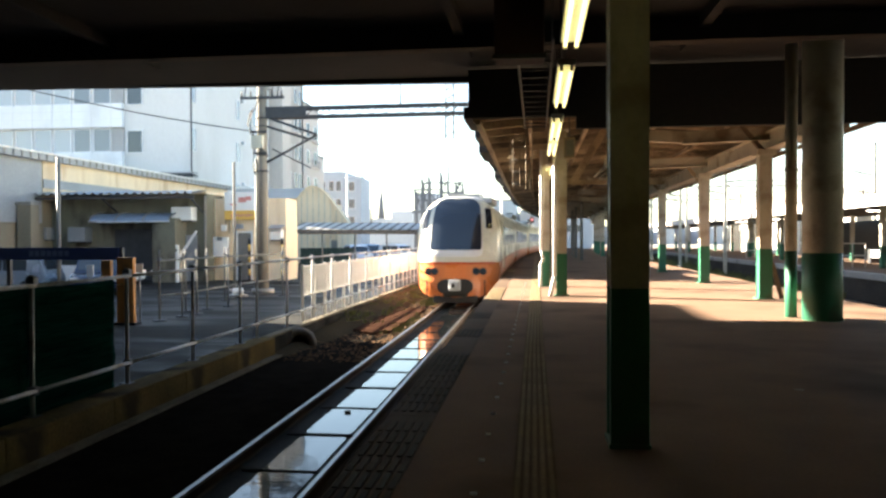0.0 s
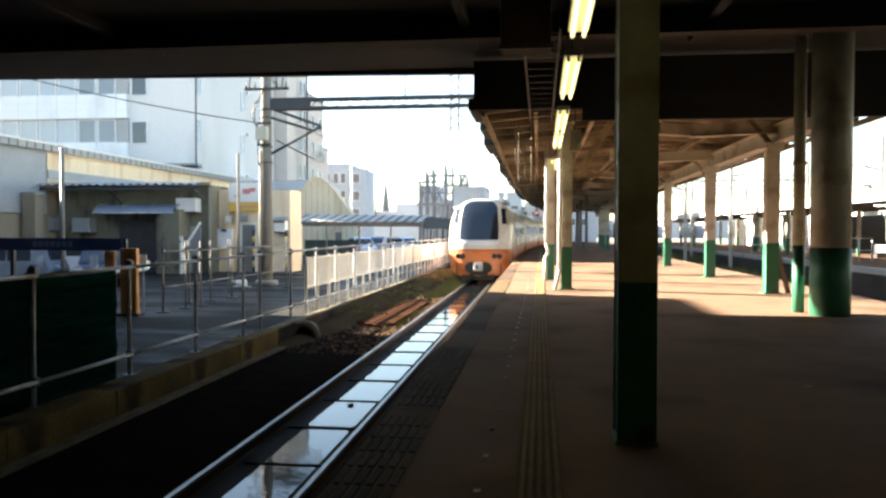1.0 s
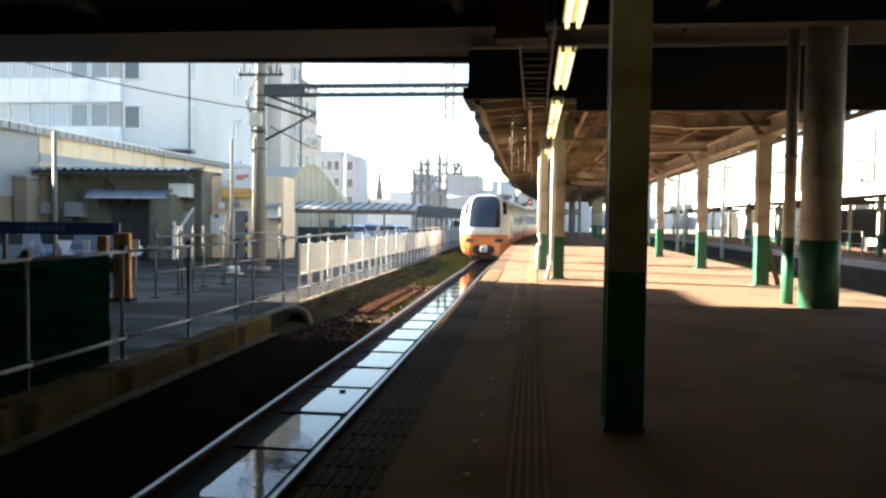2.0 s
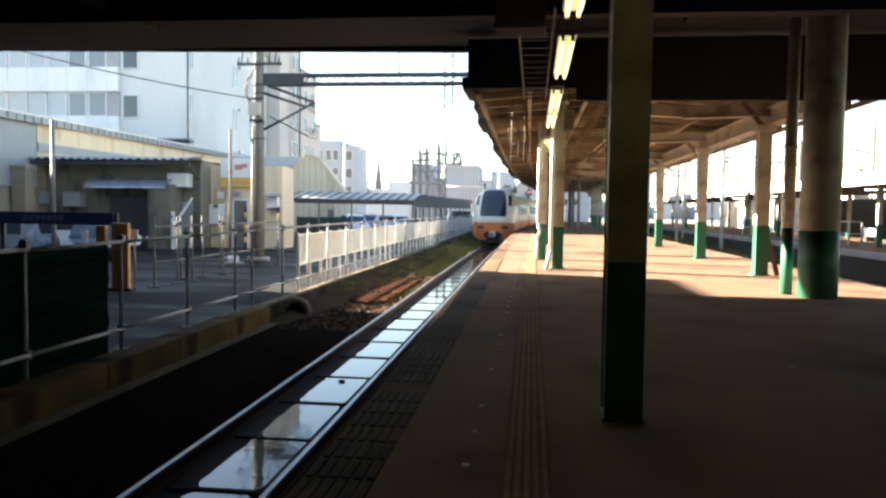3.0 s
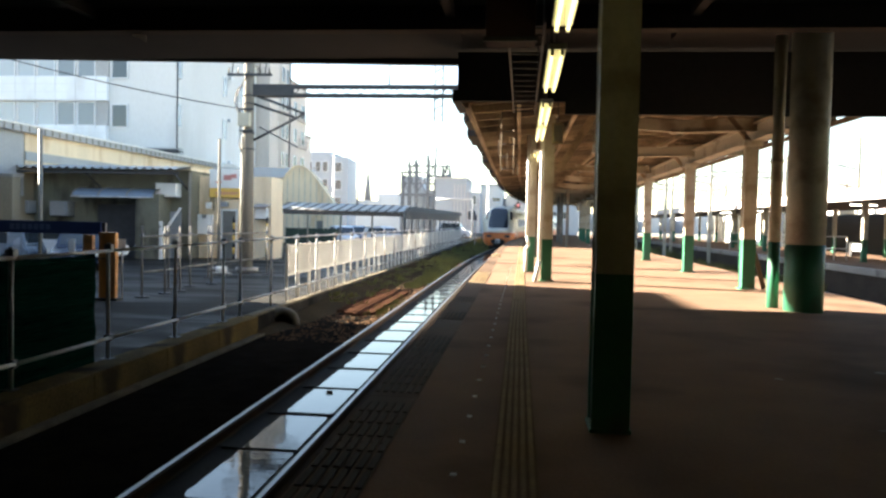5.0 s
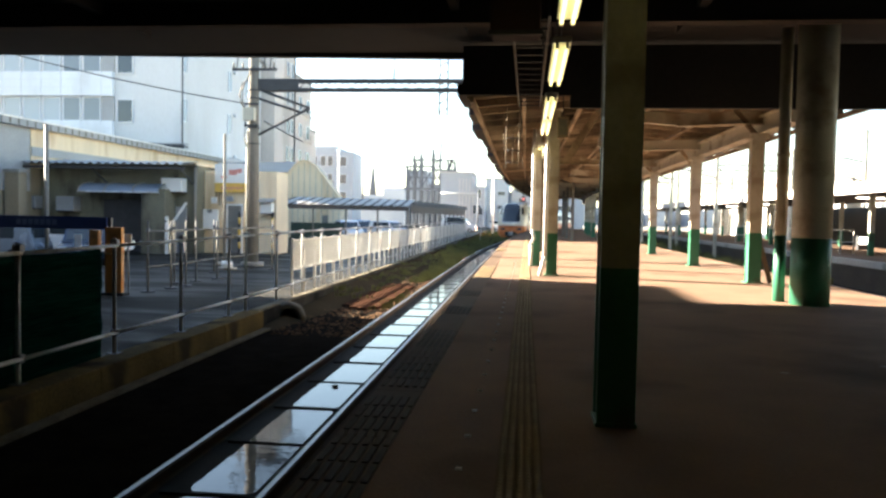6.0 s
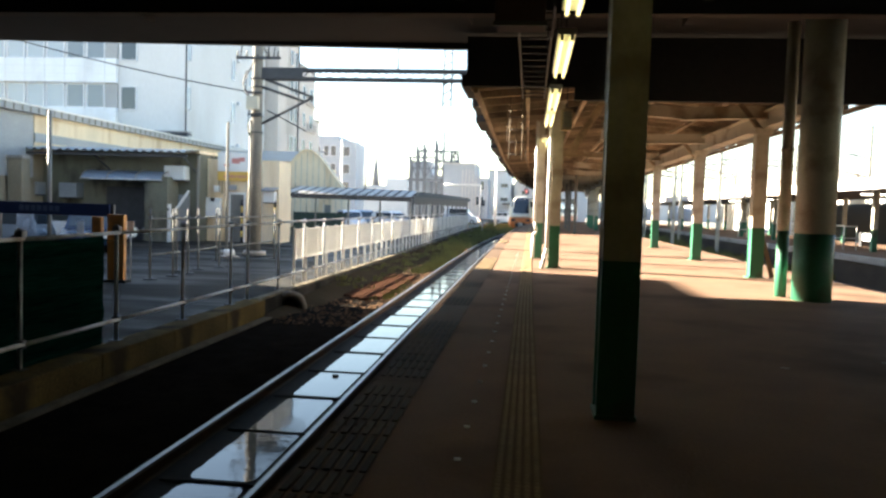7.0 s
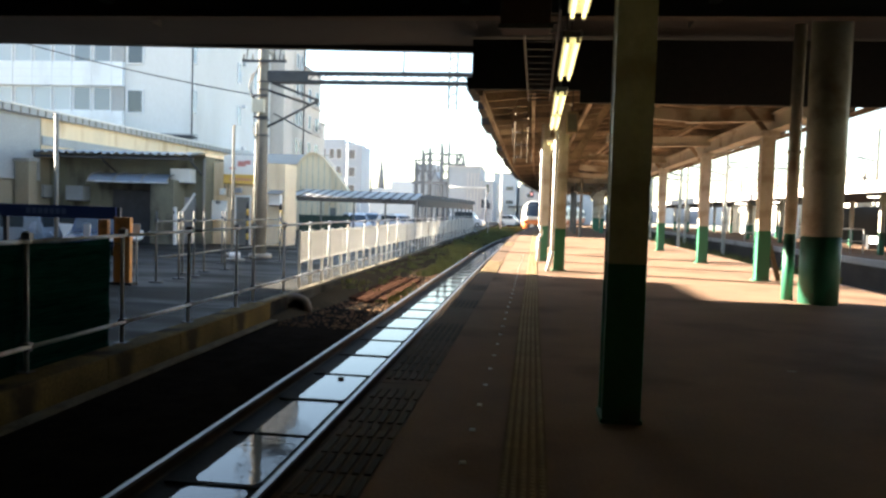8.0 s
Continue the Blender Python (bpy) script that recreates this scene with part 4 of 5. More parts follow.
vehicle("car", "silver-blue car parked before the low annex", CARBLUE, -19.9, 26.5, -0.72, -80)
vehicle("car", "dark blue car parked nose-on in the yard", CARDARK, -16.5, 27.3, -0.72, 24)
vehicle("car", "white car parked by the annex wall", CARWHITE, -19.5, 32.0, -0.72, 85)
vehicle("car", "white car parked behind the shelter", CARWHITE, -13.9, 58.5, -0.6, 28)
vehicle("car", "pale silver car parked behind the shelter", CARBLUE, -14.0, 64.0, -0.6, 30)
vehicle("car", "white car parked in the open lot", CARWHITE, -11.0, 61.0, -0.6, 55)
vehicle("van", "white van parked beyond the far shelter", CARWHITE, -8.2, 92.0, -0.55, 85)
vehicle("car", "white car parked near the line's bend", CARWHITE, -3.8, 118.0, -0.55, 80)


# ---- left-hand buildings ----
def window(parent, x, y, z, w, h, side, pane=PANE):
    """A framed window; side 'f' faces the camera, 'e' faces the track."""
    if side == "f":
        wd = part("window", box(B(), x, x + w, y - 0.05, y + 0.02, z, z + h), pane, parent)
        bm = B()
        for a in ((x - 0.1, x, z - 0.1, z + h + 0.1), (x + w, x + w + 0.1, z - 0.1, z + h + 0.1), (x, x + w, z + h, z + h + 0.1), (x, x + w, z - 0.1, z)):
            box(bm, a[0], a[1], y - 0.09, y + 0.02, a[2], a[3])
        part("frame", bm, FRAMEW, wd)
    else:
        wd = part("window", box(B(), x - 0.02, x + 0.05, y, y + w, z, z + h), pane, parent)
        bm = B()
        for a in ((y - 0.06, y, z - 0.06, z + h + 0.06), (y + w, y + w + 0.06, z - 0.06, z + h + 0.06), (y, y + w, z + h, z + h + 0.06), (y, y + w, z - 0.06, z)):
            box(bm, x - 0.02, x + 0.09, a[0], a[1], a[2], a[3])
        part("frame", bm, FRAMEW, wd)
    return wd


def apartment():
    t = thing("apartment_block", "pale multi-storey block with window bands and single windows", "building", 0, 0, -0.8)
    part("wall", box(B(), -58, -27.3, 58, 76, 0, 17.4), APT, t)
    part("roof_slab", box(B(), -58.2, -27.1, 57.8, 76.2, 17.4, 17.7), CONCRETE, t)
    for k in range(4):
        z = 5.35 + k * 3.86
        sp = part("spandrel", box(B(), -58, -32.85, 57.6, 57.98, z - 1.9, z), SPANDREL, t)
        for i in range(15):
            part("panel_joint", box(B(), -57.6 + i * 1.7, -57.55 + i * 1.7, 57.585, 57.6, z - 1.9, z), FRAMEW, sp)
        for zz in (z - 1.25, z - 0.62):
            part("panel_joint", box(B(), -58, -32.85, 57.588, 57.6, zz, zz + 0.04), FRAMEW, sp)
        for i in range(14):
            window(t, -57.5 + i * 1.7, 57.97, z + 0.08, 1.35, 1.75, "f", PANEMID if i in (12, 13) else PANELIGHT)
        # plain end of the window band, made grey for the shade on it
        part("shaded_panel", box(B(), -33.9, -32.85, 57.88, 57.98, z, z + 1.96), ROOFSHEET, t)
        window(t, -32.55, 57.97, z - 0.05, 1.2, 1.7, "f")
        for y in (58.1, 67.3, 71.3):
            window(t, -27.28, y, z + 0.05, 0.7, 1.75, "e", PANELIGHT)
        part("vent_hood", rod(B(), (-27.25, 68.6, z + 1.9), (-26.95, 68.6, z + 1.9), 0.16, n=12), FRAMEW, t)
    part("drain_pipe", rod(B(), (-27.22, 58.0, 0), (-27.22, 58.0, 17.4), 0.06), DARKMETAL, t)
    for i in range(3):
        part("louvre", box(B(), -30.2, -26.7, 57.2, 58.0, 6.95 + i * 0.2, 7.07 + i * 0.2), DARKMETAL if i % 2 else ROOFSHEET, t)
    t = thing("apartment_block", "grey stepped block with balconies behind the pale one", "building", 0, 0, -0.8)
    for name, y0, y1, top in (("wall", 78, 85.9, 22.5), ("lower_wall", 85.902, 92.3, 17.9), ("low_wing", 92.302, 94.6, 12.3)):
        part(name, box(B(), -45, -26.8, y0, y1, 0, top), APT_B, t)
        part("parapet", box(B(), -45.1, -26.7, y0 + 0.02, y1 - 0.02, top, top + 0.25), CONCRETE, t)
    part("stair_tower", box(B(), -30, -26.0, 76.4, 79.2, 0, 22.5), APT_B, t)
    part("drain_pipe", rod(B(), (-26.72, 85.5, 0), (-26.72, 85.5, 22.4), 0.08), DARKMETAL, t)
    for k in range(6):
        z = 17.4 - 3.12 * k
        for y, w in ((80.6, 0.8), (82.7, 0.7), (84.2, 0.7), (87.3, 0.9), (90.2, 1.1)):
            if z < 16 or y < 86:
                window(t, -26.78, y, z, w, 1.5, "e", PANE)
        if z < 15:
            b = part("balcony", box(B(), -26.8, -26.5, 88.6, 92.2, z - 0.5, z - 0.35), APT_B, t)
            for i in range(5):
                part("balcony_post", rod(B(), (-26.54, 88.7 + 0.85 * i, z - 0.35), (-26.54, 88.7 + 0.85 * i, z + 0.45), 0.03), DARKMETAL, b)
            part("balcony_rail", rod(B(), (-26.54, 88.7, z + 0.45), (-26.54, 92.1, z + 0.45), 0.03), DARKMETAL, b)
    t = thing("low_block", "hazy pale block beyond the apartments", "building", 0, 0, -0.8)
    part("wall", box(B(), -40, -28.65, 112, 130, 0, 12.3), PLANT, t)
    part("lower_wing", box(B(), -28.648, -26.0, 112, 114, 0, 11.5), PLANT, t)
    for k in range(4):
        for x in (-34.0, -32.2, -30.9, -29.8):
            window(t, x, 111.97, 1.6 + 2.6 * k, 0.7, 1.4, "f")
        window(t, -27.9, 111.97, 1.6 + 2.6 * k, 0.9, 1.3, "f")


apartment()


def shed():
    t = thing("long_shed", "cream long shed with a grey curved sheet roof", "shed", 0, 0, -0.75)
    # shed is drawn on to y=22, out of view, to shade the yard
    part("wall", box(B(), -40, -24.0, 22, 57, 0, 4.2), BEIGEWALL, t)
    part("fascia", box(B(), -24.0, -23.85, 34.6, 57, 4.05, 5.95), CREAMWALL, t, "stained cream fascia")
    part("strip", box(B(), -23.85, -23.79, 34.6, 56.9, 4.62, 5.05), ROOFSHEET, t, "blue-grey sheet strip")
    part("front_fascia", box(B(), -24.0, -23.88, 22.0, 34.58, 2.9, 5.95), ROOFSHEET, t)
    bm = B()
    n = 10
    prof = [(-23.62 - 16.4 * i / n, 6.18 + 1.6 * math.sin(math.pi * 0.5 * i / n)) for i in range(n + 1)]
    out = prof + [(x, z + 0.1) for x, z in reversed(prof)]
    prism(bm, out, 21.6, 57.2)
    roof = part("roof", bm, ROOFSHEET, t)
    me = mesh("roof_rib", prism(B(), [(x, z + 0.1) for x, z in prof[:5]] + [(x, z + 0.16) for x, z in reversed(prof[:5])], -0.05, 0.05), ROOFSHEET)
    for i in range(59):
        piece("roof_rib", me, roof, 0, 21.8 + i * 0.6, 0)
    part("eave_trim", box(B(), -23.62, -23.5, 21.6, 57.2, 6.24, 6.31), WHITE, t)
    part("eave_strip", box(B(), -23.84, -23.55, 21.6, 57.2, 5.93, 6.24), ROOFSHEET, t)
    me = mesh("eave_rib", box(B(), -23.55, -23.52, -0.04, 0.04, 5.93, 6.24), GREYPOLE)
    for i in range(59):
        piece("eave_rib", me, roof, 0, 21.9 + i * 0.6, 0)


shed()


def annex():
    t = thing("annex", "low dark-walled annex with a corrugated awning and doorway", "building", 0, 0, -0.75)
    part("wall", box(B(), -26, -15.9, 35.5, 44, 0, 4.3), ANNEXWALL, t, "stained sheet wall, darkened for the awning's shade")
    part("end_wall", box(B(), -15.9, -12.25, 36.4, 38.2, 0, 4.1), CREAMWALL, t, "cream end wall with meters")
    part("roof", box(B(), -26.0, -15.85, 35.3, 44.2, 4.3, 4.4), CREAMWALL, t)
    aw = thing("awning", "grey corrugated awning with a white scalloped edge", "awning", 0, 0, -0.75)
    bm = B()
    n = 180
    rows = []
    for i in range(n + 1):
        x = -25 + 9.15 * i / n
        w = 0.05 * math.sin(2 * math.pi * (x / 0.42))
        rows.append([bm.verts.new((x, 34.0, 4.26 + w)), bm.verts.new((x, 35.5, 4.42 + w)), bm.verts.new((x, 35.5, 4.44 + w)), bm.verts.new((x, 34.0, 4.28 + w))])
    for p, q in zip(rows, rows[1:]):
        for k in range(4):
            bm.faces.new((p[k], q[k], q[(k + 1) % 4], p[(k + 1) % 4]))
    part("sheet", bm, ROOFSHEET, aw)
    part("batten", box(B(), -25, -15.9, 34.05, 34.15, 4.02, 4.12), DARKMETAL, aw)
    for x in (-24.8, -20.5, -16.1):
        part("bracket", bar(B(), (x, 35.5, 3.4), (x, 34.1, 4.05), 0.06, 0.06), DARKMETAL, aw)
    dc = thing("door_canopy", "small barrel canopy of clear sheet over a doorway", "canopy", -19.2, 35.5, 2.2)
    bm = B()
    n = 8
    arc = [(-1.3 + 1.3 * (1 - math.cos(math.pi / 2 * i / n)), 0.45 * math.sin(math.pi / 2 * i / n)) for i in range(n + 1)]
    for i in range(n):
        a, b = arc[i], arc[i + 1]
        vs = [bm.verts.new(v) for v in ((-2, a[0], a[1]), (2, a[0], a[1]), (2, b[0], b[1]), (-2, b[0], b[1]))]
        bm.faces.new(vs)
    bmesh.ops.remove_doubles(bm, verts=bm.verts[:], dist=0.001)
    bmesh.ops.solidify(bm, geom=bm.faces[:], thickness=0.02)
    part("sheet", bm, POLYCARB, dc)
    for x in (-2, -0.7, 0.7, 2):
        bm = B()
        for a, b in zip(arc, arc[1:]):
            bar(bm, (x, a[0] - 0.01, a[1] + 0.02), (x, b[0] - 0.01, b[1] + 0.02), 0.05, 0.05)
        part("rib", bm, GREYPOLE, dc)
    part("front_bar", box(B(), -2.03, 2.03, -1.36, -1.30, -0.05, 0.02), PIPE, dc)
    part("door", box(B(), -20.6, -18.2, 35.40, 35.5, 0, 2.6), DARKMETAL, t, "dark open doorway")
    part("side_screen", box(B(), -18.1, -16.95, 34.3, 35.5, 0, 3.1), ANNEXWALL, t)
    part("door", box(B(), -17.6, -16.4, 35.44, 35.5, 0, 2.3), ROOFSHEET, t, "grey steel door")
    for x, z, w, h in ((-16.9, 3.0, 1.0, 0.65), (-22.3, 2.0, 0.9, 0.7), (-24.2, 2.1, 0.7, 0.6)):
        u = thing("air_conditioner", "white outdoor air-conditioner unit on the wall", "air conditioner", x, 35.15, z - 0.75, "wall units")
        part("case", box(B(), -w / 2, w / 2, -0.3, 0.33, 0, h, 0.02), WHITE if z > 2.5 else ROOFSHEET, u)
        part("bracket", box(B(), -w / 2, w / 2, -0.2, 0.33, -0.06, 0.0), DARKMETAL, u)
    s = thing("raking_strut", "white raking struts on a short post beside the doorway", "strut", -16.93, 34.4, -0.72)
    part("post", box(B(), -0.11, 0.11, -0.06, 0.06, 0, 1.8, 0.02), WHITE, s)
    part("hole", rod(B(), (0, -0.07, 1.55), (0, -0.055, 1.55), 0.06, n=14), DARKMETAL, s)
    part("strut", bar(B(), (-1.25, 0, 0.5), (-0.18, 0, 1.72), 0.08, 0.12), WHITE, s)
    part("strut", bar(B(), (-0.75, 0.1, 0.0), (0.95, 0.1, 2.45), 0.08, 0.1), WHITE, s)
    for x, z, w, h, m in ((-15.9, 1.2, 0.75, 1.0, WHITE), (-15.7, 2.01, 0.27, 0.19, ROOFSHEET), (-14.8, 2.6, 0.4, 0.25, ROOFSHEET), (-15.5, 2.5, 0.25, 0.3, WHITE)):
        part("meter_box", box(B(), x, x + w, 36.2, 36.4, z, z + h, 0.015), m, t)
    d = part("end_door", box(B(), -14.68, -14.02, 36.34, 36.4, 0, 2.4), GREYPOLE, t, "dark glazed door")
    part("frame", box(B(), -14.76, -13.94, 36.33, 36.4, 2.402, 2.5), WHITE, d)
    for x in (-14.76, -14.01):
        part("frame", box(B(), x, x + 0.075, 36.33, 36.4, 0, 2.4), WHITE, d)
    for i in range(4):
        part("wall_pipe", rod(B(), (-15.3 + 0.17 * i, 36.36, 2.5 - 0.1 * i), (-15.3 + 0.17 * i, 36.36, 4.1), 0.025), POLECON, t)
    part("wall_pipe", rod(B(), (-15.95, 35.4, 0), (-15.95, 35.4, 4.2), 0.07), POLECON, t)
    s = thing("shop_sign", "white and yellow sign board with faded red marks", "sign", -14.49, 36.25, 2.3)
    part("panel", box(B(), -0.82, 0.82, -0.05, 0.14, 0.46, 1.38, 0.01), WHITE, s)
    part("lower_panel", box(B(), -0.82, 0.82, -0.05, 0.14, 0.0, 0.456, 0.01), SIGNYELLOW, s)
    for x0, x1, z0, z1 in ((-0.1, 0.3, 0.85, 1.1), (0.28, 0.55, 0.95, 1.15), (-0.5, -0.2, 0.7, 0.8)):
        part("mark", box(B(), x0, x1, -0.056, -0.05, z0, z1), SIGNRED, s)
    for i in range(9):
        part("lettering_bar", box(B(), -0.5 + i * 0.13, -0.42 + i * 0.13, -0.056, -0.05, 0.14 + 0.012 * (i % 3), 0.28), SIGNRED, s)
    u = thing("air_conditioner", "white outdoor unit under a small tin hood", "air conditioner", -12.6, 36.1, 1.3, "wall units")
    part("case", box(B(), -0.28, 0.28, -0.2, 0.2, 0, 0.52, 0.02), WHITE, u)
    part("hood", bar(B(), (0, -0.45, 0.55), (0, 0.25, 0.72), 0.7, 0.04), ROOFSHEET, u)
    part("bracket", box(B(), -0.28, 0.28, -0.15, 0.25, -0.05, -0.002), DARKMETAL, u)


annex()


def arched_hall():
    t = thing("arched_hall", "cream hall with a white curved roof edge", "building", 0, 0, -0.75)
    gable = [(-19.16, 0), (-19.16, 5.37), (-18.79, 5.83), (-18.34, 6.25), (-18.01, 6.35), (-17.54, 6.27), (-16.93, 5.83), (-16.21, 4.94), (-15.11, 3.53), (-14.6, 2.9), (-14.6, 0)]
    part("gable_wall", prism(B(), gable, 60, 61.2), CREAMWALL, t)
    bm = B()
    for a, b in zip(gable[1:], gable[2:-1]):
        bar(bm, (a[0], 59.93, a[1] + 0.02), (b[0], 59.93, b[1] + 0.02), 0.16, 0.1)
    part("roof_edge", bm, CREAMWALL, t)
    part("long_wall", box(B(), -30, -19.162, 60.15, 74, 0, 5.4), CREAMWALL, t)
    bm = B()
    rows = []
    for i in range(9):
        f = i / 8
        rows.append([bm.verts.new((x, 60.0 + 9 * f, 5.42 + 1.35 * math.sin(math.pi / 2 * f))) for x in (-30, -18.7)])
    for p, q in zip(rows, rows[1:]):
        bm.faces.new((p[0], p[1], q[1], q[0])).smooth = True
    bmesh.ops.solidify(bm, geom=bm.faces[:], thickness=0.06)
    part("roof", bm, WHITE, t, "white curved sheet roof")
    bm = B()
    n = 10
    prism(bm, [(-26.2 + 1.5 * math.cos(math.pi * i / n), 5.6 + 1.3 * math.sin(math.pi * i / n)) for i in range(n + 1)], 66, 74)
    part("barrel_roof", bm, WHITE, t, "small white barrel roof")
    for i in range(9):
        part("wall_seam", box(B(), -18.9 + i * 0.48, -18.84 + i * 0.48, 59.985, 60.0, 0, (5.5, 6.0, 6.2, 6.1, 5.7, 5.0, 4.4, 3.8, 3.2)[i]), STEELCREAM, t)
    part("side_door", box(B(), -16.4, -15.9, 59.95, 60.0, 0, 2.0), GREYPOLE, t)
    part("downpipe", rod(B(), (-21.2, 60.1, 0), (-21.2, 60.1, 5.4), 0.06), POLECON, t)
    w = thing("low_wall", "dark green sheet wall under the shelter roof", "wall", 0, 57, -0.7)
    for i in range(4):
        part("sheet", box(B(), -18.0 + i * 1.03, -16.99 + i * 1.03, -0.04, 0.04, 0, 1.36), GREENWALL, w)
    for i in range(5):
        part("post", box(B(), -18.04 + i * 1.03, -17.97 + i * 1.03, 0.04, 0.1, 0, 1.4), DARKMETAL, w)
    c = thing("gate_post", "weathered cream pillar at the shelter end", "pillar", -14.35, 44.2, -0.65)
    part("shaft", box(B(), -0.17, 0.17, -0.17, 0.17, 0, 2.3, 0.02), CREAMWALL, c)
    part("cap", box(B(), -0.2, 0.2, -0.2, 0.2, 2.3, 2.38, 0.01), CONCRETE, c)


arched_hall()


def shelter(x0, x1, y0, y1, z, striped, label, n):
    t = thing("cycle_shelter", label, "shelter", 0, 0, -0.65)
    part("front_beam", bar(B(), (x0, y0, z), (x1, y1, z), 0.1, 0.34 if striped else 0.5), DARKMETAL, t)
    part("back_beam", bar(B(), (x0, y0 + 3, z + 0.35), (x1, y1 + 3, z + 0.35), 0.1, 0.18), DARKMETAL, t)
    for i in range(n):
        f = i / (n - 1)
        xx, yy = x0 + (x1 - x0) * f, y0 + (y1 - y0) * f
        part("post", rod(B(), (xx, yy + 0.1, 0), (xx, yy + 0.1, z), 0.06), POLECON if striped else DARKMETAL, t)
    m = 26 if striped else 10
    for i in range(m):
        f0, f1 = (i - 0.3 * (i % 2 if striped else 0)) / m, (i + (0.98 if i % 2 else 0.68) if striped else i + 0.93) / m
        bm = B()
        a = [(x0 + (x1 - x0) * f, y0 + (y1 - y0) * f) for f in (f0, f1)]
        vs = [bm.verts.new(v) for v in ((a[0][0], a[0][1] - 0.3, z + 0.11), (a[1][0], a[1][1] - 0.3, z + 0.11), (a[1][0], a[1][1] + 3.2, z + 0.62), (a[0][0], a[0][1] + 3.2, z + 0.62))]
        bm.faces.new(vs)
        bmesh.ops.solidify(bm, geom=bm.faces[:], thickness=-0.03)
        part("roof_sheet", bm, (WHITE if i % 2 else GREYPOLE) if striped else DARKMETAL, t)


shelter(-15.0, -7.7, 45.0, 49.0, 2.45, True, "open cycle shelter with a pale striped sheet roof", 5)
shelter(-7.6, -6.1, 49.3, 74.0, 2.4, False, "long dark open shelter on thin posts", 12)


# ---- far distance ----
def distance():
    t = thing("far_plant", "hazy dark plant building with a lattice of masts", "building", 0, 0, -1.2)
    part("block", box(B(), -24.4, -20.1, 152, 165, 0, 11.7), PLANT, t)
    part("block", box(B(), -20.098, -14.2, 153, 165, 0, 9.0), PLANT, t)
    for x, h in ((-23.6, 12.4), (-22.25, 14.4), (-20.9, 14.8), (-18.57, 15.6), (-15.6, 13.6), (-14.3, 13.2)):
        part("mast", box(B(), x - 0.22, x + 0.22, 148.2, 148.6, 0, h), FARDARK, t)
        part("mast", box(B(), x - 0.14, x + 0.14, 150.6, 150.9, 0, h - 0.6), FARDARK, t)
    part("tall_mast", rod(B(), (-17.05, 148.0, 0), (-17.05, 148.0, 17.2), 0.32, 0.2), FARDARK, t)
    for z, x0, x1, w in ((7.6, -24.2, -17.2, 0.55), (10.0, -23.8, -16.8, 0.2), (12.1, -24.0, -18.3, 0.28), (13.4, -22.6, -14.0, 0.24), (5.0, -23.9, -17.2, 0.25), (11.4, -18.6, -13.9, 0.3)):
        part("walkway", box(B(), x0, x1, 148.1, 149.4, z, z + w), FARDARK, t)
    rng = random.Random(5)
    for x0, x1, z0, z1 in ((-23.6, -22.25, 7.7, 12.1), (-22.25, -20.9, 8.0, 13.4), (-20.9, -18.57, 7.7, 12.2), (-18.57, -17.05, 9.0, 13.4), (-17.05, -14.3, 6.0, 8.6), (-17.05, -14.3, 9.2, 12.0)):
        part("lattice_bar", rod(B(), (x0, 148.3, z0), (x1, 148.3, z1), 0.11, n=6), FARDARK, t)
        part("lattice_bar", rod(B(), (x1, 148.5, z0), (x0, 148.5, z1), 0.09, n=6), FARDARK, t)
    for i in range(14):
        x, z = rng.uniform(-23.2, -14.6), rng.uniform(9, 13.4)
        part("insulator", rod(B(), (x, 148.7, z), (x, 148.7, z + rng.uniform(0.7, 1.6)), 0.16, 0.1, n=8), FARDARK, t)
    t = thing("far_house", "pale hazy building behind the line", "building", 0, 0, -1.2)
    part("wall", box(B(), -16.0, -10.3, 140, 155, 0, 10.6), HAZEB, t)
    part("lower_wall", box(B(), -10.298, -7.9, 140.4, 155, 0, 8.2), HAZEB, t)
    part("roof", box(B(), -16.2, -10.1, 139.7, 155, 10.6, 10.8), APT_B, t)
    part("pipe", rod(B(), (-15.9, 139.8, 6.9), (-9.2, 139.8, 6.9), 0.12), WHITE, t)
    for i in range(5):
        part("wall_rib", box(B(), -12.6 + i * 0.62, -12.45 + i * 0.62, 139.9, 140.0, 2.2, 9.6), APT_B, t)
    for x, z in ((-10.0, 3.2), (-9.2, 3.2), (-9.2, 6.0)):
        window(t, x, 140.37, z, 0.6, 1.6, "f")
    t = thing("far_house", "pale three-storey building by the bend of the line", "building", 0, 0, -1.2)
    part("wall", box(B(), -8.3, -3.9, 150, 165, 0, 10.0), APT, t)
    part("roof", box(B(), -8.4, -3.8, 149.8, 165, 10.0, 10.2), CONCRETE, t)
    part("wing", box(B(), -3.26, 1.6, 151, 165, 0, 8.2), APT_B, t)
    part("wing_link", box(B(), -3.898, -3.262, 153, 165, 0, 7.6), PLANT, t)
    for x, z in ((-5.88, 6.9), (-5.88, 4.2), (-5.88, 1.5)):
        window(t, x, 149.97, z, 1.4, 0.7, "f")
    window(t, -1.8, 150.97, 5.6, 1.4, 0.8, "f")
    part("awning", box(B(), -5.4, -2.3, 148.6, 149.95, 3.5, 3.9), GREYPOLE, t)
    t = thing("far_house", "low hazy row of buildings beyond the station", "building", 0, 0, -1.2)
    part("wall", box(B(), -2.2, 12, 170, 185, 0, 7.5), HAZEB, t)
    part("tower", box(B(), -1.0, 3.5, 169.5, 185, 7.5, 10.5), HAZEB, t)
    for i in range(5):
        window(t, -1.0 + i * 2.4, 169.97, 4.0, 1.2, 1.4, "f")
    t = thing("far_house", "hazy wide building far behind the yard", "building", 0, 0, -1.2)
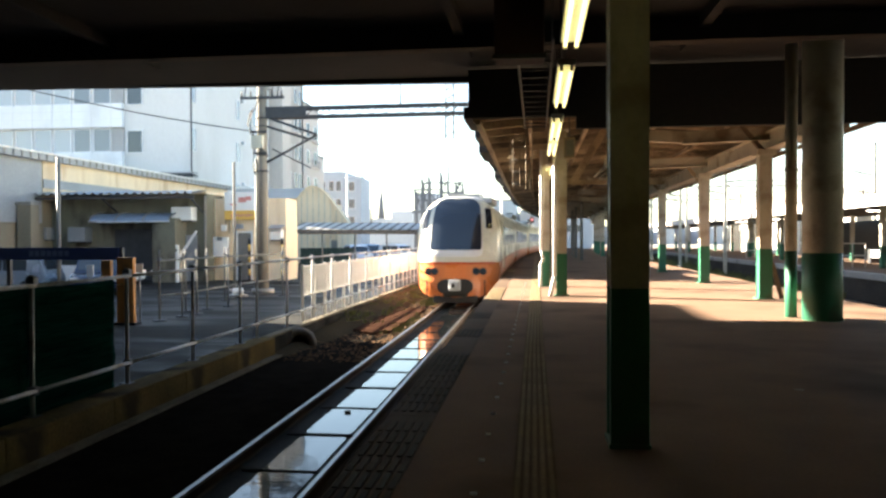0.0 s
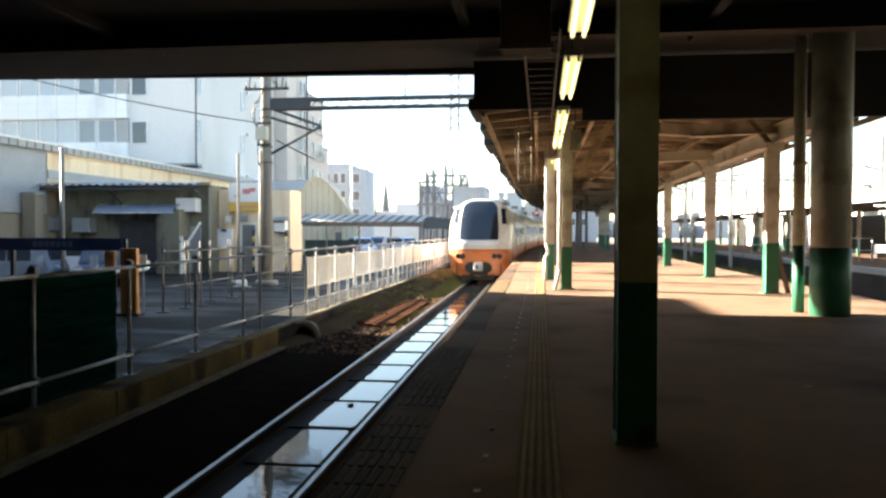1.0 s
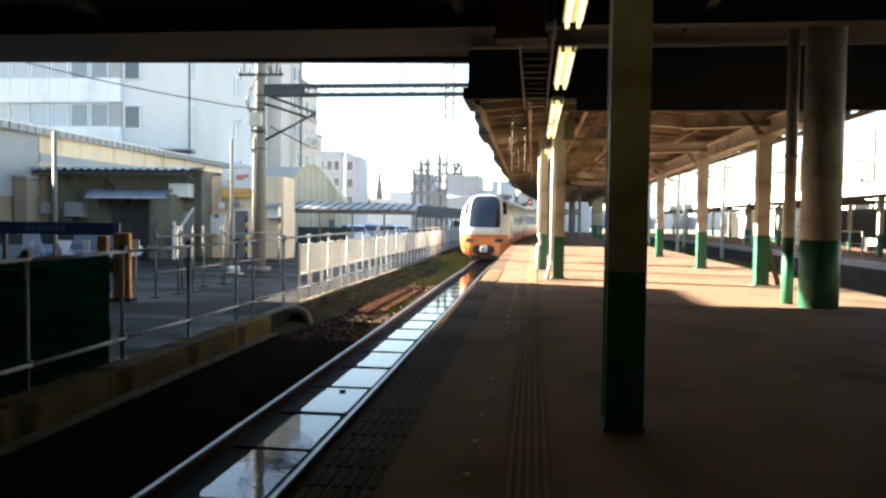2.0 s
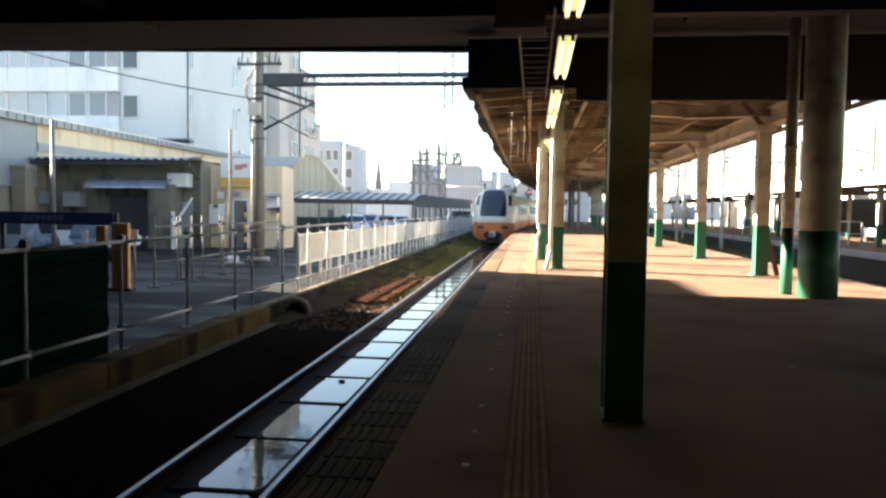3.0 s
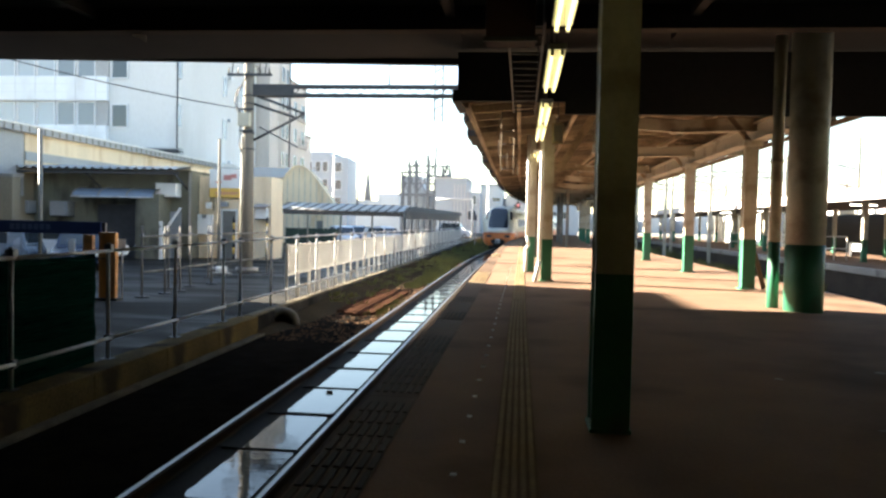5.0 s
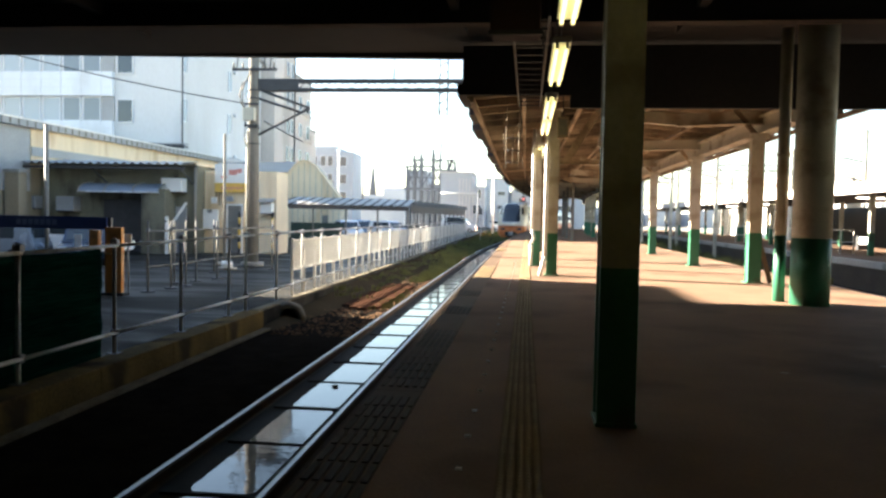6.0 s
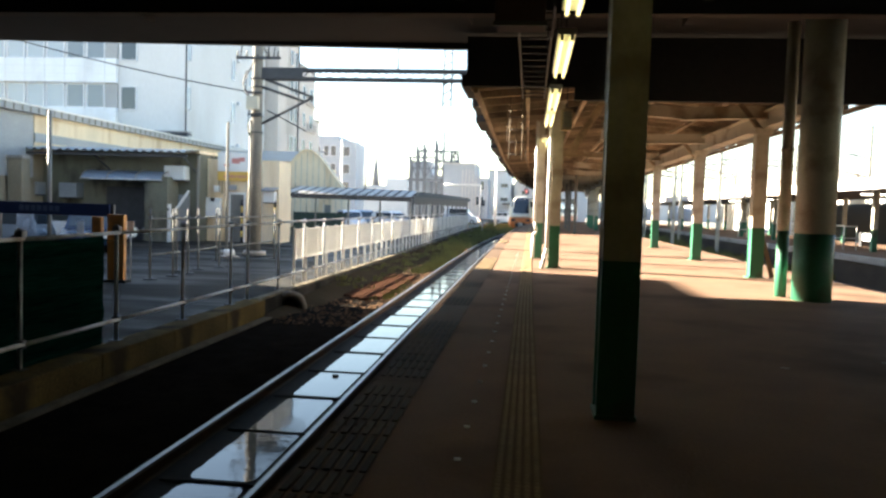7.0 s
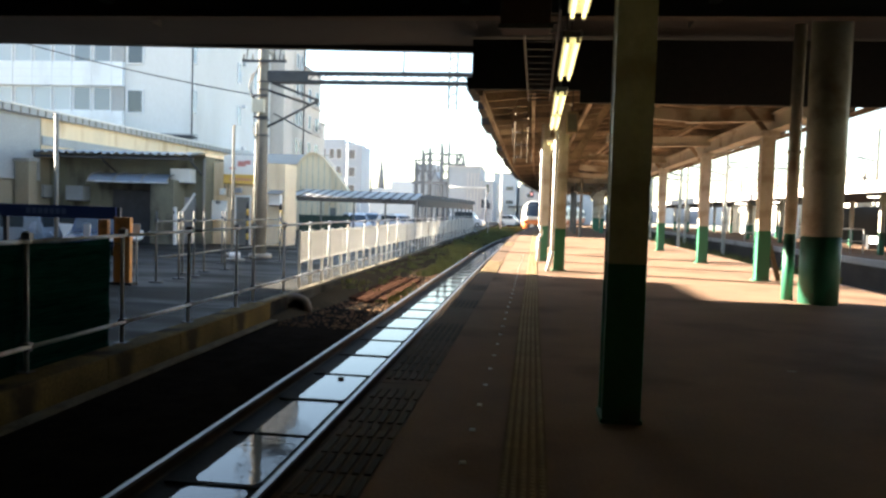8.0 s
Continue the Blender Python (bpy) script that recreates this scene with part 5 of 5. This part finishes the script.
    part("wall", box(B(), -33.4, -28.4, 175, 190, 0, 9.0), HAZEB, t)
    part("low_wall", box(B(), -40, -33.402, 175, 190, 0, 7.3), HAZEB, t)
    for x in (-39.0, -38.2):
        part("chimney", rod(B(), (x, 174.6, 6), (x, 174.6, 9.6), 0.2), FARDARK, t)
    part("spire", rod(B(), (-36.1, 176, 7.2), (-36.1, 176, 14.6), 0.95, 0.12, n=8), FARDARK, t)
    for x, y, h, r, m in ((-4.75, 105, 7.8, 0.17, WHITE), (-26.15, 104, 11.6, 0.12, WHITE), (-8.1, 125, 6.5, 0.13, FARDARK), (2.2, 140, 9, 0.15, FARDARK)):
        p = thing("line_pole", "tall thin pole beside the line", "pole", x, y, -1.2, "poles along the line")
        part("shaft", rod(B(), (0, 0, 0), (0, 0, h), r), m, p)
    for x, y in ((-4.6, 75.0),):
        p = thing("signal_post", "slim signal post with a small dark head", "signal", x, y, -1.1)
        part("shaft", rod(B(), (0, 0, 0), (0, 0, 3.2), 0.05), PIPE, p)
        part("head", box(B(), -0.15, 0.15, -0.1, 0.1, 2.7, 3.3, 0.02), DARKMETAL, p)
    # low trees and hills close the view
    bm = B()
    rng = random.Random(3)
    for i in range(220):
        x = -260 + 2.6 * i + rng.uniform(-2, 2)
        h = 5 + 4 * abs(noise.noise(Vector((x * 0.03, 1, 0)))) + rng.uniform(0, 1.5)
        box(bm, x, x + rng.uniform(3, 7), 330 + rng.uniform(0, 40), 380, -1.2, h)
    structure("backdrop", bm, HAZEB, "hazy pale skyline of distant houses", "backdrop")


distance()


# ---- the far platform on the right ----
def far_platform():
    t = thing("platform_canopy", "flat platform canopy with a pale fascia", "canopy", 0, 0, 0)
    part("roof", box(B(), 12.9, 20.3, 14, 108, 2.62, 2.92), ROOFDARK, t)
    for i in range(14):
        y = 14 + i * 6.7
        part("fascia", box(B(), 12.78, 12.9, y + 0.02, y + 6.68, 2.52, 2.95), APT_B, t, "pale fascia board")
    for y in (20, 27, 34.5, 41.4, 48, 55, 62, 69, 76, 83, 90):
        for x in (14.6, 18.6):
            bm = B()
            box(bm, x - 0.1, x + 0.1, y - 0.1, y + 0.1, 0.95, 2.62)
            part("column_top", bm, STEELCREAM, t)
            part("column_foot", box(B(), x - 0.1, x + 0.1, y - 0.1, y + 0.1, 0, 0.95), STEELGREEN, t)
    for y in (22, 30, 38, 46, 54, 62):
        part("tube", box(B(), 15.4, 16.6, y, y + 0.07, 2.54, 2.58), TUBEFAR, t)
    bm = B()
    box(bm, 21.0, 21.3, 10, 58, -1.1, 2.4)
    structure("wall_east", bm, DULLWALL, "dull green sheet wall behind the far platform", "wall")
    t = thing("lit_box", "small glowing white display box on the far platform", "display", 17.3, 41.8, 0.0)
    part("panel", box(B(), -0.22, 0.22, -0.15, -0.13, 0.3, 0.66), LITPANEL, t)
    part("case", box(B(), -0.27, 0.27, -0.13, 0.2, 0.0, 0.72, 0.02), DARKMETAL, t)
    first = None
    for x, y in ((13.6, 43.0), (13.6, 52.0), (13.6, 36.5)):
        if first is None:
            first = thing("platform_railing", "white pipe railing standing on the far platform", "railing", x, y, 0, "railings")
            for xx in (0, 0.55, 1.1):
                part("post", rod(B(), (xx, 0, 0), (xx, 0, 1.05), 0.03), WHITEPOST, first)
            for z in (0.5, 1.05):
                part("bar", rod(B(), (0, 0, z), (1.1, 0, z), 0.03), WHITEPOST, first)
        else:
            copy_thing(first, pose(x, y, 0))
    first = None
    for x, y in ((9.4, 52), (11.7, 62), (11.6, 74), (9.4, 84), (21.6, 66), (22.5, 60), (22.5, 80), (12.5, 112), (9.6, 66), (9.7, 98), (21.5, 52), (21.6, 90), (11.7, 88), (21.6, 74), (11.8, 50), (21.7, 44)):
        if first is None:
            first = thing("line_mast", "grey steel mast with arms beside the tracks", "mast", x, y, -1.1, "masts between the platforms")
            part("shaft", box(B(), -0.09, 0.09, -0.09, 0.09, 0, 8.5), STEELCREAM, first)
            for z in (5.2, 6.4):
                part("arm", rod(B(), (0, 0, z), (-1.9, 0, z + 0.4), 0.05), FARDARK, first)
            part("insulator", rod(B(), (-1.9, 0, 5.6), (-1.9, 0, 5.2), 0.08), WHITE, first)
        else:
            copy_thing(first, pose(x, y, -1.1))
    first = None
    for y in (66, 88):
        if first is None:
            first = thing("line_portal", "pale steel portal carrying the overhead wires", "portal", 7.2, y, -1.1, "portals over the tracks")
            for x in (0, 15.2):
                part("leg", box(B(), x - 0.12, x + 0.12, -0.12, 0.12, 0, 7.6), STEELCREAM, first)
            for z in (6.7, 7.15):
                part("chord", box(B(), 0.12, 15.08, -0.06, 0.06, z - 0.05, z + 0.05), FARDARK, first)
            for i in range(20):
                a = 0.2 + 0.74 * i
                part("lacing", bar(B(), (a, 0, 6.72), (a + 0.74, 0, 7.13) if i % 2 else (a + 0.74, 0, 6.74), 0.05, 0.05), FARDARK, first)
            for x in (0.8, 3.4):
                part("dropper", rod(B(), (x, 0, 5.7), (x, 0, 6.7), 0.05), FARDARK, first)
                part("insulator", rod(B(), (x, 0, 5.5), (x, 0, 5.95), 0.09, 0.06), WHITE, first)
        else:
            copy_thing(first, pose(7.2, y, -1.1))
    for x in (8.0, 10.6):
        for z, sag in ((4.4, 0.0), (5.3, 0.35)):
            w = thing("overhead_wire", "thin dark overhead wire above the tracks", "wire", x, 0, 0, "overhead wires")
            part("wire", tube(B(), [(0, 40 + 5 * i, z - sag * abs(math.sin(math.pi * (i - 4) / 4.2))) for i in range(15)], 0.02), RUBBER, w)
    t = thing("viaduct_parapet", "grey concrete parapet on piers behind the far platform", "viaduct", 0, 0, -1.1)
    for i in range(9):
        y = 26 + i * 10
        part("parapet", box(B(), 26.0, 26.4, y, y + 9.97, 5.5, 7.2), POLECON, t)
        part("pier", box(B(), 26.0, 27.2, y + 0.2, y + 1.2, 0, 5.5), POLECON, t)
        part("rail", rod(B(), (26.2, y, 7.9), (26.2, y + 10, 7.9), 0.04), FARDARK, t)
        for k in range(5):
            part("rail_post", rod(B(), (26.2, y + 2 * k, 7.2), (26.2, y + 2 * k, 7.9), 0.035), FARDARK, t)
    t = thing("far_hall", "pale flat-roofed hall behind the far platform", "building", 0, 0, -1.1)
    part("wall", box(B(), 28, 44, 62, 110, 0, 5.2), APT, t)
    part("roof", box(B(), 27.8, 44, 61.8, 110.2, 5.2, 5.5), ROOFSHEET, t)


far_platform()


# ---- weeds ----
def weeds():
    rng = random.Random(8)
    verts, faces = [], []

    def tuft(x, y, z, h, n):
        for _ in range(n):
            a = rng.uniform(0, 6.28)
            lean = rng.uniform(0.1, 0.5) * h
            w = 0.010 + 0.018 * rng.random()
            bx, by = x + rng.uniform(-0.14, 0.14), y + rng.uniform(-0.14, 0.14)
            hh = h * rng.uniform(0.5, 1.1)
            i = len(verts)
            verts.extend(((bx - w, by, z), (bx + w, by, z), (bx + lean * 0.4 * math.cos(a) + w * 0.7, by + lean * 0.4 * math.sin(a), z + hh * 0.6), (bx + lean * 0.4 * math.cos(a) - w * 0.7, by + lean * 0.4 * math.sin(a), z + hh * 0.6), (bx + lean * math.cos(a), by + lean * math.sin(a), z + hh)))
            faces.extend(((i, i + 1, i + 2, i + 3), (i + 3, i + 2, i + 4)))

    for _ in range(700):
        y = rng.uniform(29, 72)
        x = rng.uniform(-4.15 if y < 42 else -5.2, track_x(y) - 0.75)
        if noise.noise(Vector((x * 0.6, y * 0.25, 0))) > 0.0:
            tuft(x, y, -1.08 + max(0, (-4.4 - x)) * 0.3, rng.uniform(0.14, 0.42), 15)
    for _ in range(320):
        tuft(rng.uniform(-8.5, -2.0) + rng.uniform(0, 3), rng.uniform(72, 110), -1.15, rng.uniform(0.3, 0.9), 12)
    for _ in range(300):
        tuft(rng.uniform(9.0, 11.9), rng.uniform(30, 75), -1.06, rng.uniform(0.2, 0.6), 12)
        tuft(rng.uniform(6.9, 11.9), rng.uniform(55, 110), -1.06, rng.uniform(0.5, 1.1), 8)
    for _ in range(40):
        y = rng.uniform(18.5, 24)
        tuft(-3.6 + rng.uniform(-0.35, 0.25), y, -1.08, rng.uniform(0.06, 0.16), 9)
    for _ in range(130):
        y = rng.uniform(20, 60)
        x = rng.uniform(-5.3, -4.3)
        tuft(x, y, -1.08 + 0.32 * (-4.3 - x), rng.uniform(0.04, 0.16), 8)
    for _ in range(60):
        tuft(rng.uniform(-4.0, -3.45), rng.uniform(27, 33), -1.08, rng.uniform(0.12, 0.34), 14)
    me = bpy.data.meshes.new("weeds")
    me.from_pydata(verts, [], faces)
    me.materials.append(LEAF)
    tagged(new("weeds", me), "yellow-green weeds growing beside the tracks", "weeds", kind="stuff")


weeds()


# ---- the train ----
def section(a):
    """The body outline at angle a: x and z above the rail."""
    c, s = math.cos(a), math.sin(a)
    e = 2 / (3.3 if s > 0 else 4.2)
    x = 1.45 * math.copysign(abs(c) ** e, c)
    z = 2.0 + 1.75 * math.copysign(abs(s) ** e, s)
    if z > 2.1:
        x *= 1 - 0.17 * ((z - 2.1) / 1.65) ** 2
    return x, z


ANG = [2 * math.pi * i / 72 for i in range(72)]


def nose_y(x, z):
    """How far the nose lies back at x and z: flat in the middle, rounded to the sides and the brow."""
    k = 1 - 0.17 * (max(0, z - 2.1) / 1.65) ** 2
    n = 3.3 if z > 2.0 else 4.2
    s = min(1.0, (abs(x / k / 1.45) ** n + (max(0.0, z - 2.0) / 1.75) ** n) ** (1 / n))
    return 1.25 * (1 - math.sqrt(max(0, 1 - s ** 3.2))) + 0.42 * max(0.0, z - 1.75) * (1 - s ** 6 * 0.55) + 0.12 * max(0.0, 0.7 - z)


def shell(t, nose, length, cut=1.45):
    """Body shell in three coats: orange below, cream above, grey roof."""
    rings = []
    if nose:
        for s in (0.0, 0.2, 0.4, 0.55, 0.7, 0.8, 0.88, 0.94, 0.98, 1.0):
            ring = []
            for a in ANG:
                x, z = section(a)
                xx, zz = x * s, 2.0 + (z - 2.0) * s
                ring.append((xx, nose_y(xx, zz), zz))
            rings.append(ring)
    else:
        rings.append([(section(a)[0] * 0.9, 0.02, 2 + (section(a)[1] - 2) * 0.9) for a in ANG])
        rings.append([(section(a)[0], 0.08, section(a)[1]) for a in ANG])
    y = 3.0 if nose else 1.5
    while y < length - 0.1:
        rings.append([(section(a)[0], y, section(a)[1]) for a in ANG])
        y += 1.5
    rings.append([(section(a)[0], length, section(a)[1]) for a in ANG])
    n = len(ANG)
    for name, material, lo, hi in (("lower_shell", TRAINORANGE, -1, cut), ("upper_shell", TRAINCREAM, cut, 3.62), ("roof_shell", TRAINROOF, 3.62, 9)):
        bm = B()
        grid = [[bm.verts.new(v) for v in r] for r in rings]
        for p, q in zip(grid, grid[1:]):
            for i in range(n):
                bm.faces.new((p[i], p[(i + 1) % n], q[(i + 1) % n], q[i])).smooth = True
        bm.faces.new(grid[-1])
        bmesh.ops.remove_doubles(bm, verts=bm.verts[:], dist=0.0005)
        for z, outer, inner in ((lo, False, True), (hi, True, False)):
            if 0 < z < 5:
                geom = bm.verts[:] + bm.edges[:] + bm.faces[:]
                bmesh.ops.bisect_plane(bm, geom=geom, plane_co=(0, 0, z), plane_no=(0, 0, 1), clear_outer=outer, clear_inner=inner)
        part(name, bm, material, t)


def patch(bm, x0, x1, z0, z1, out=0.02, n=14, m=12, taper=0.0, corner=0.0, foot=0.0):
    """A panel lying on the curved nose, with rounded corners if asked."""
    g = []
    for j in range(m + 1):
        z = z0 + (z1 - z0) * j / m
        k = 1 - taper * (j / m) ** 2
        for r, d in ((corner, z1 - z), (foot, z - z0)):
            if d < r:
                k *= 1 - (r - math.sqrt(max(0, r ** 2 - (r - d) ** 2))) / x1
        row = []
        for i in range(n + 1):
            x = (x0 + (x1 - x0) * i / n) * k
            row.append(bm.verts.new((x, nose_y(x, z) - out, z)))
        g.append(row)
    for j in range(m):
        for i in range(n):
            bm.faces.new((g[j][i], g[j][i + 1], g[j + 1][i + 1], g[j + 1][i])).smooth = True
    return bm


def side_fittings(t, y0, y1):
    for s in (-1, 1):
        y = y0
        k = 0
        while y + 1.3 < y1:
            door = k == 0 or y + 3.0 > y1
            bm = B()
            if door:
                box(bm, s * 1.44 - 0.02, s * 1.44 + 0.02, y, y + 0.95, 1.15, 3.05, 0.01)
                d = part("door", bm, TRAINCREAM, t)
                part("door_pane", box(B(), s * 1.455 - 0.02, s * 1.455 + 0.02, y + 0.2, y + 0.75, 2.0, 2.75), CARGLASS, d)
                y += 1.7
            else:
                box(bm, s * 1.44 - 0.02, s * 1.44 + 0.02, y, y + 1.35, 1.98, 2.72, 0.01)
                part("side_window", bm, CARGLASS, t)
                y += 1.85
            k += 1
        part("waist_line", box(B(), s * 1.448 - 0.012, s * 1.448 + 0.012, y0 - 0.6, y1, 1.43, 1.51), TRAINRED, t)


def running_gear(t, length):
    part("underframe", box(B(), -1.2, 1.2, 1.2, length - 0.6, 0.32, 0.75), UNDER, t)
    for yc in (3.2, length - 3.2):
        b = part("bogie", box(B(), -1.0, 1.0, yc - 1.6, yc + 1.6, 0.3, 0.62, 0.03), UNDER, t)
        for yy in (yc - 1.05, yc + 1.05):
            for x in (-0.535, 0.535):
                part("wheel", rod(B(), (x - 0.06, yy, 0.43), (x + 0.06, yy, 0.43), 0.43, n=20), UNDER, b)


def end_car():
    t = thing("train_end_car", "cream and orange express train end car with a dark windscreen", "train", 0, 0, 0)
    shell(t, True, 20.2)
    part("windscreen", patch(B(), -0.87, 0.87, 1.88, 3.66, 0.03, m=36, taper=0.16, corner=0.36, foot=0.04), TRAINGLASS, t, "large dark curved windscreen")
    part("brow", patch(B(), -0.92, 0.92, 1.64, 2.2, 0.016, m=12, corner=0.05, foot=0.2), WHITE, t, "white strip under the windscreen")
    part("red_line", patch(B(), -1.3, 1.3, 1.39, 1.47, 0.012, n=28, m=2), TRAINRED, t)
    for s in (-1, 1):
        h = None
        for x in (0.70, 0.92):
            yy = nose_y(x, 1.16)
            h = part("headlight", rod(B(), (s * x, yy - 0.05, 1.16), (s * x, yy + 0.1, 1.16), 0.12, n=20), DARKMETAL, t)
            part("lens", rod(B(), (s * x, yy - 0.065, 1.16), (s * x, yy - 0.045, 1.16), 0.08, n=16), PANE, h)
        bm = patch(B(), 0.99, 1.2, 2.6, 3.3, 0.014, n=5, m=10, taper=0.07)
        for v in bm.verts:
            v.co.x *= s
        part("cab_side_window", bm, TRAINGLASS, t)
        part("handrail", rod(B(), (s * 0.98, nose_y(0.98, 0.4) - 0.06, 0.35), (s * 0.98, nose_y(0.98, 0.8) - 0.06, 0.85), 0.02), DARKMETAL, t)
    c = part("coupler_recess", box(B(), -0.44, 0.44, -0.03, 0.5, 0.3, 0.93, 0.12), UNDER, t)
    for x in (-0.37, 0.37):
        part("coupler_cheek", rod(B(), (x, -0.12, 0.66), (x, 0.3, 0.66), 0.23, n=20), UNDER, c)
    bm = B()
    box(bm, -0.2, 0.2, -0.30, 0.0, 0.52, 0.88, 0.06)
    box(bm, -0.12, 0.18, -0.38, -0.28, 0.6, 0.84, 0.04)
    part("coupler", bm, PIPE, c, "grey steel coupler")
    part("coupler_hook", box(B(), -0.1, 0.02, -0.41, -0.37, 0.62, 0.78, 0.02), UNDER, c)
    part("coupler_plate", box(B(), -0.16, 0.2, -0.36, -0.3, 0.86, 0.9, 0.01), WHITE, c)
    part("plough", box(B(), -0.75, 0.75, 0.05, 0.6, 0.1, 0.34, 0.05), UNDER, t)
    part("roof_unit", box(B(), -0.9, 0.9, 6, 9.5, 3.7, 3.95, 0.05), TRAINROOF, t)
    side_fittings(t, 3.4, 19.6)
    running_gear(t, 20.2)
    return t


def middle_car(i):
    t = thing("train_middle_car", "cream and orange express train middle car", "train", 0, 0, 0, "middle cars of the train")
    shell(t, False, 20.0)
    side_fittings(t, 1.2, 19.4)
    running_gear(t, 20.0)
    part("roof_unit", box(B(), -0.9, 0.9, 7, 12.5, 3.7, 3.95, 0.05), TRAINROOF, t)
    part("gangway", box(B(), -0.7, 0.7, -0.3, 0.1, 0.9, 3.2), RUBBER, t)
    return t


TRAIN = [end_car(), middle_car(0)]
for _ in range(2):
    TRAIN.append(copy_thing(TRAIN[1], pose(0, 0, 0)))


# ---- tiles and studs of the platform edge ----
def platform_edge():
    bm = B()
    box(bm, -0.36, 0.0, 0.004, 1.196, -0.16, 0.004, 0.008)
    slab = mesh("coping_slab", bm, COPING)
    for i in range(78):
        y = -4 + 1.2 * i
        piece("coping_slab", slab, platform, edge_x(y + 0.6) + 0.36, y, 0)
    bm = B()
    ribbon(bm, lambda y: edge_x(y) + 0.12, lambda y: edge_x(y) + 0.34, -0.16, -30, 105, 4, 0.95)
    part("edge_wall", bm, CONCRETE, platform)
    bm = B()
    box(bm, -0.12, 0.12, 0.001, 0.299, -0.02, 0.006)
    # the flat tile takes the darker colour that paints shadow between dots
    for f in bm.faces:
        f.material_index = 1
    for k in range(5):
        for q in range(6):
            x, y = -0.092 + 0.046 * k, 0.025 + 0.05 * q
            lo = [bm.verts.new((x + 0.018 * math.cos(math.pi * a / 4), y + 0.020 * math.sin(math.pi * a / 4), 0.006)) for a in range(8)]
            hi = [bm.verts.new((x + 0.012 * math.cos(math.pi * a / 4), y + 0.014 * math.sin(math.pi * a / 4), 0.012)) for a in range(8)]
            bm.faces.new(hi)
            for a in range(8):
                bm.faces.new((lo[a], lo[(a + 1) % 8], hi[(a + 1) % 8], hi[a]))
    tile = mesh("tactile_tile", bm, TACTILE)
    tile.materials.append(GROOVE)
    for i in range(190):
        y = 0.3 + 0.3 * i
        piece("tactile_tile", tile, platform, -0.035 + max(0, edge_x(y) + 1.12), y, 0)
    bm = B()
    box(bm, -0.017, 0.017, -0.014, 0.014, 0.0, 0.01, 0.004)
    stud = mesh("stud", bm, WHITE)
    for i in range(36):
        piece("stud", stud, platform, -0.33, 2.11 + 0.6 * i, 0)
    bm = B()
    for k in range(6):
        x = -0.15 + 0.06 * k
        box(bm, x - 0.017, x + 0.017, 0.01, 0.27, 0.003, 0.013)
    rib = mesh("ribbed_tile", bm, TACTILE)
    # shaded copy of the ribbed tile, laid only under the deck
    dark = mesh("shaded_ribbed_tile", bm_copy(rib), RIBDARK)
    for y0, y1, me in ((2.4, 5.1, dark), (5.7, 8.7, dark), (10.2, 11.1, dark), (12.6, 13.5, dark), (16.2, 20.4, rib), (30, 33, rib)):
        y = y0
        while y < y1:
            piece("ribbed_tile", me, platform, edge_x(y) + 0.19, y, 0.002)
            y += 0.3


def sheen_patches():
    """Pale flat patches on the near platform that paint the gloss of wet spots."""
    rng = random.Random(21)
    for x, y, r in ((2.52, 5.25, 0.16), (2.72, 5.5, 0.1), (2.25, 6.9, 0.05), (3.3, 7.4, 0.06)):
        bm = B()
        vs = [bm.verts.new((x + r * rng.uniform(0.4, 1.2) * math.cos(2 * math.pi * i / 18), y + 0.6 * r * rng.uniform(0.4, 1.2) * math.sin(2 * math.pi * i / 18), 0.004)) for i in range(18)]
        bm.faces.new(vs)
        part("sheen_patch", bm, CONCRETE, platform)


def bm_copy(me):
    b = B()
    b.from_mesh(me)
    return b


platform_edge()
sheen_patches()


# ---- what moves ----
def car_pose(y):
    """A car whose front stands at y on the track."""
    a, b = Vector((track_x(y + 3.2), y + 3.2, RAIL)), Vector((track_x(y + 17), y + 17, RAIL))
    d = (b - a).normalized()
    o = a - d * 3.2
    return pose(o.x, o.y, o.z, 0, 0, math.degrees(math.atan2(-d.x, d.y)))


def motions():
    """The train draws away along its track at an even speed."""
    for k, ob in enumerate(TRAIN):
        walk(ob, [(i * 0.5, car_pose(25.4 + 20.4 * k + 8.45 * i * 0.5)) for i in range(17)])


motions()
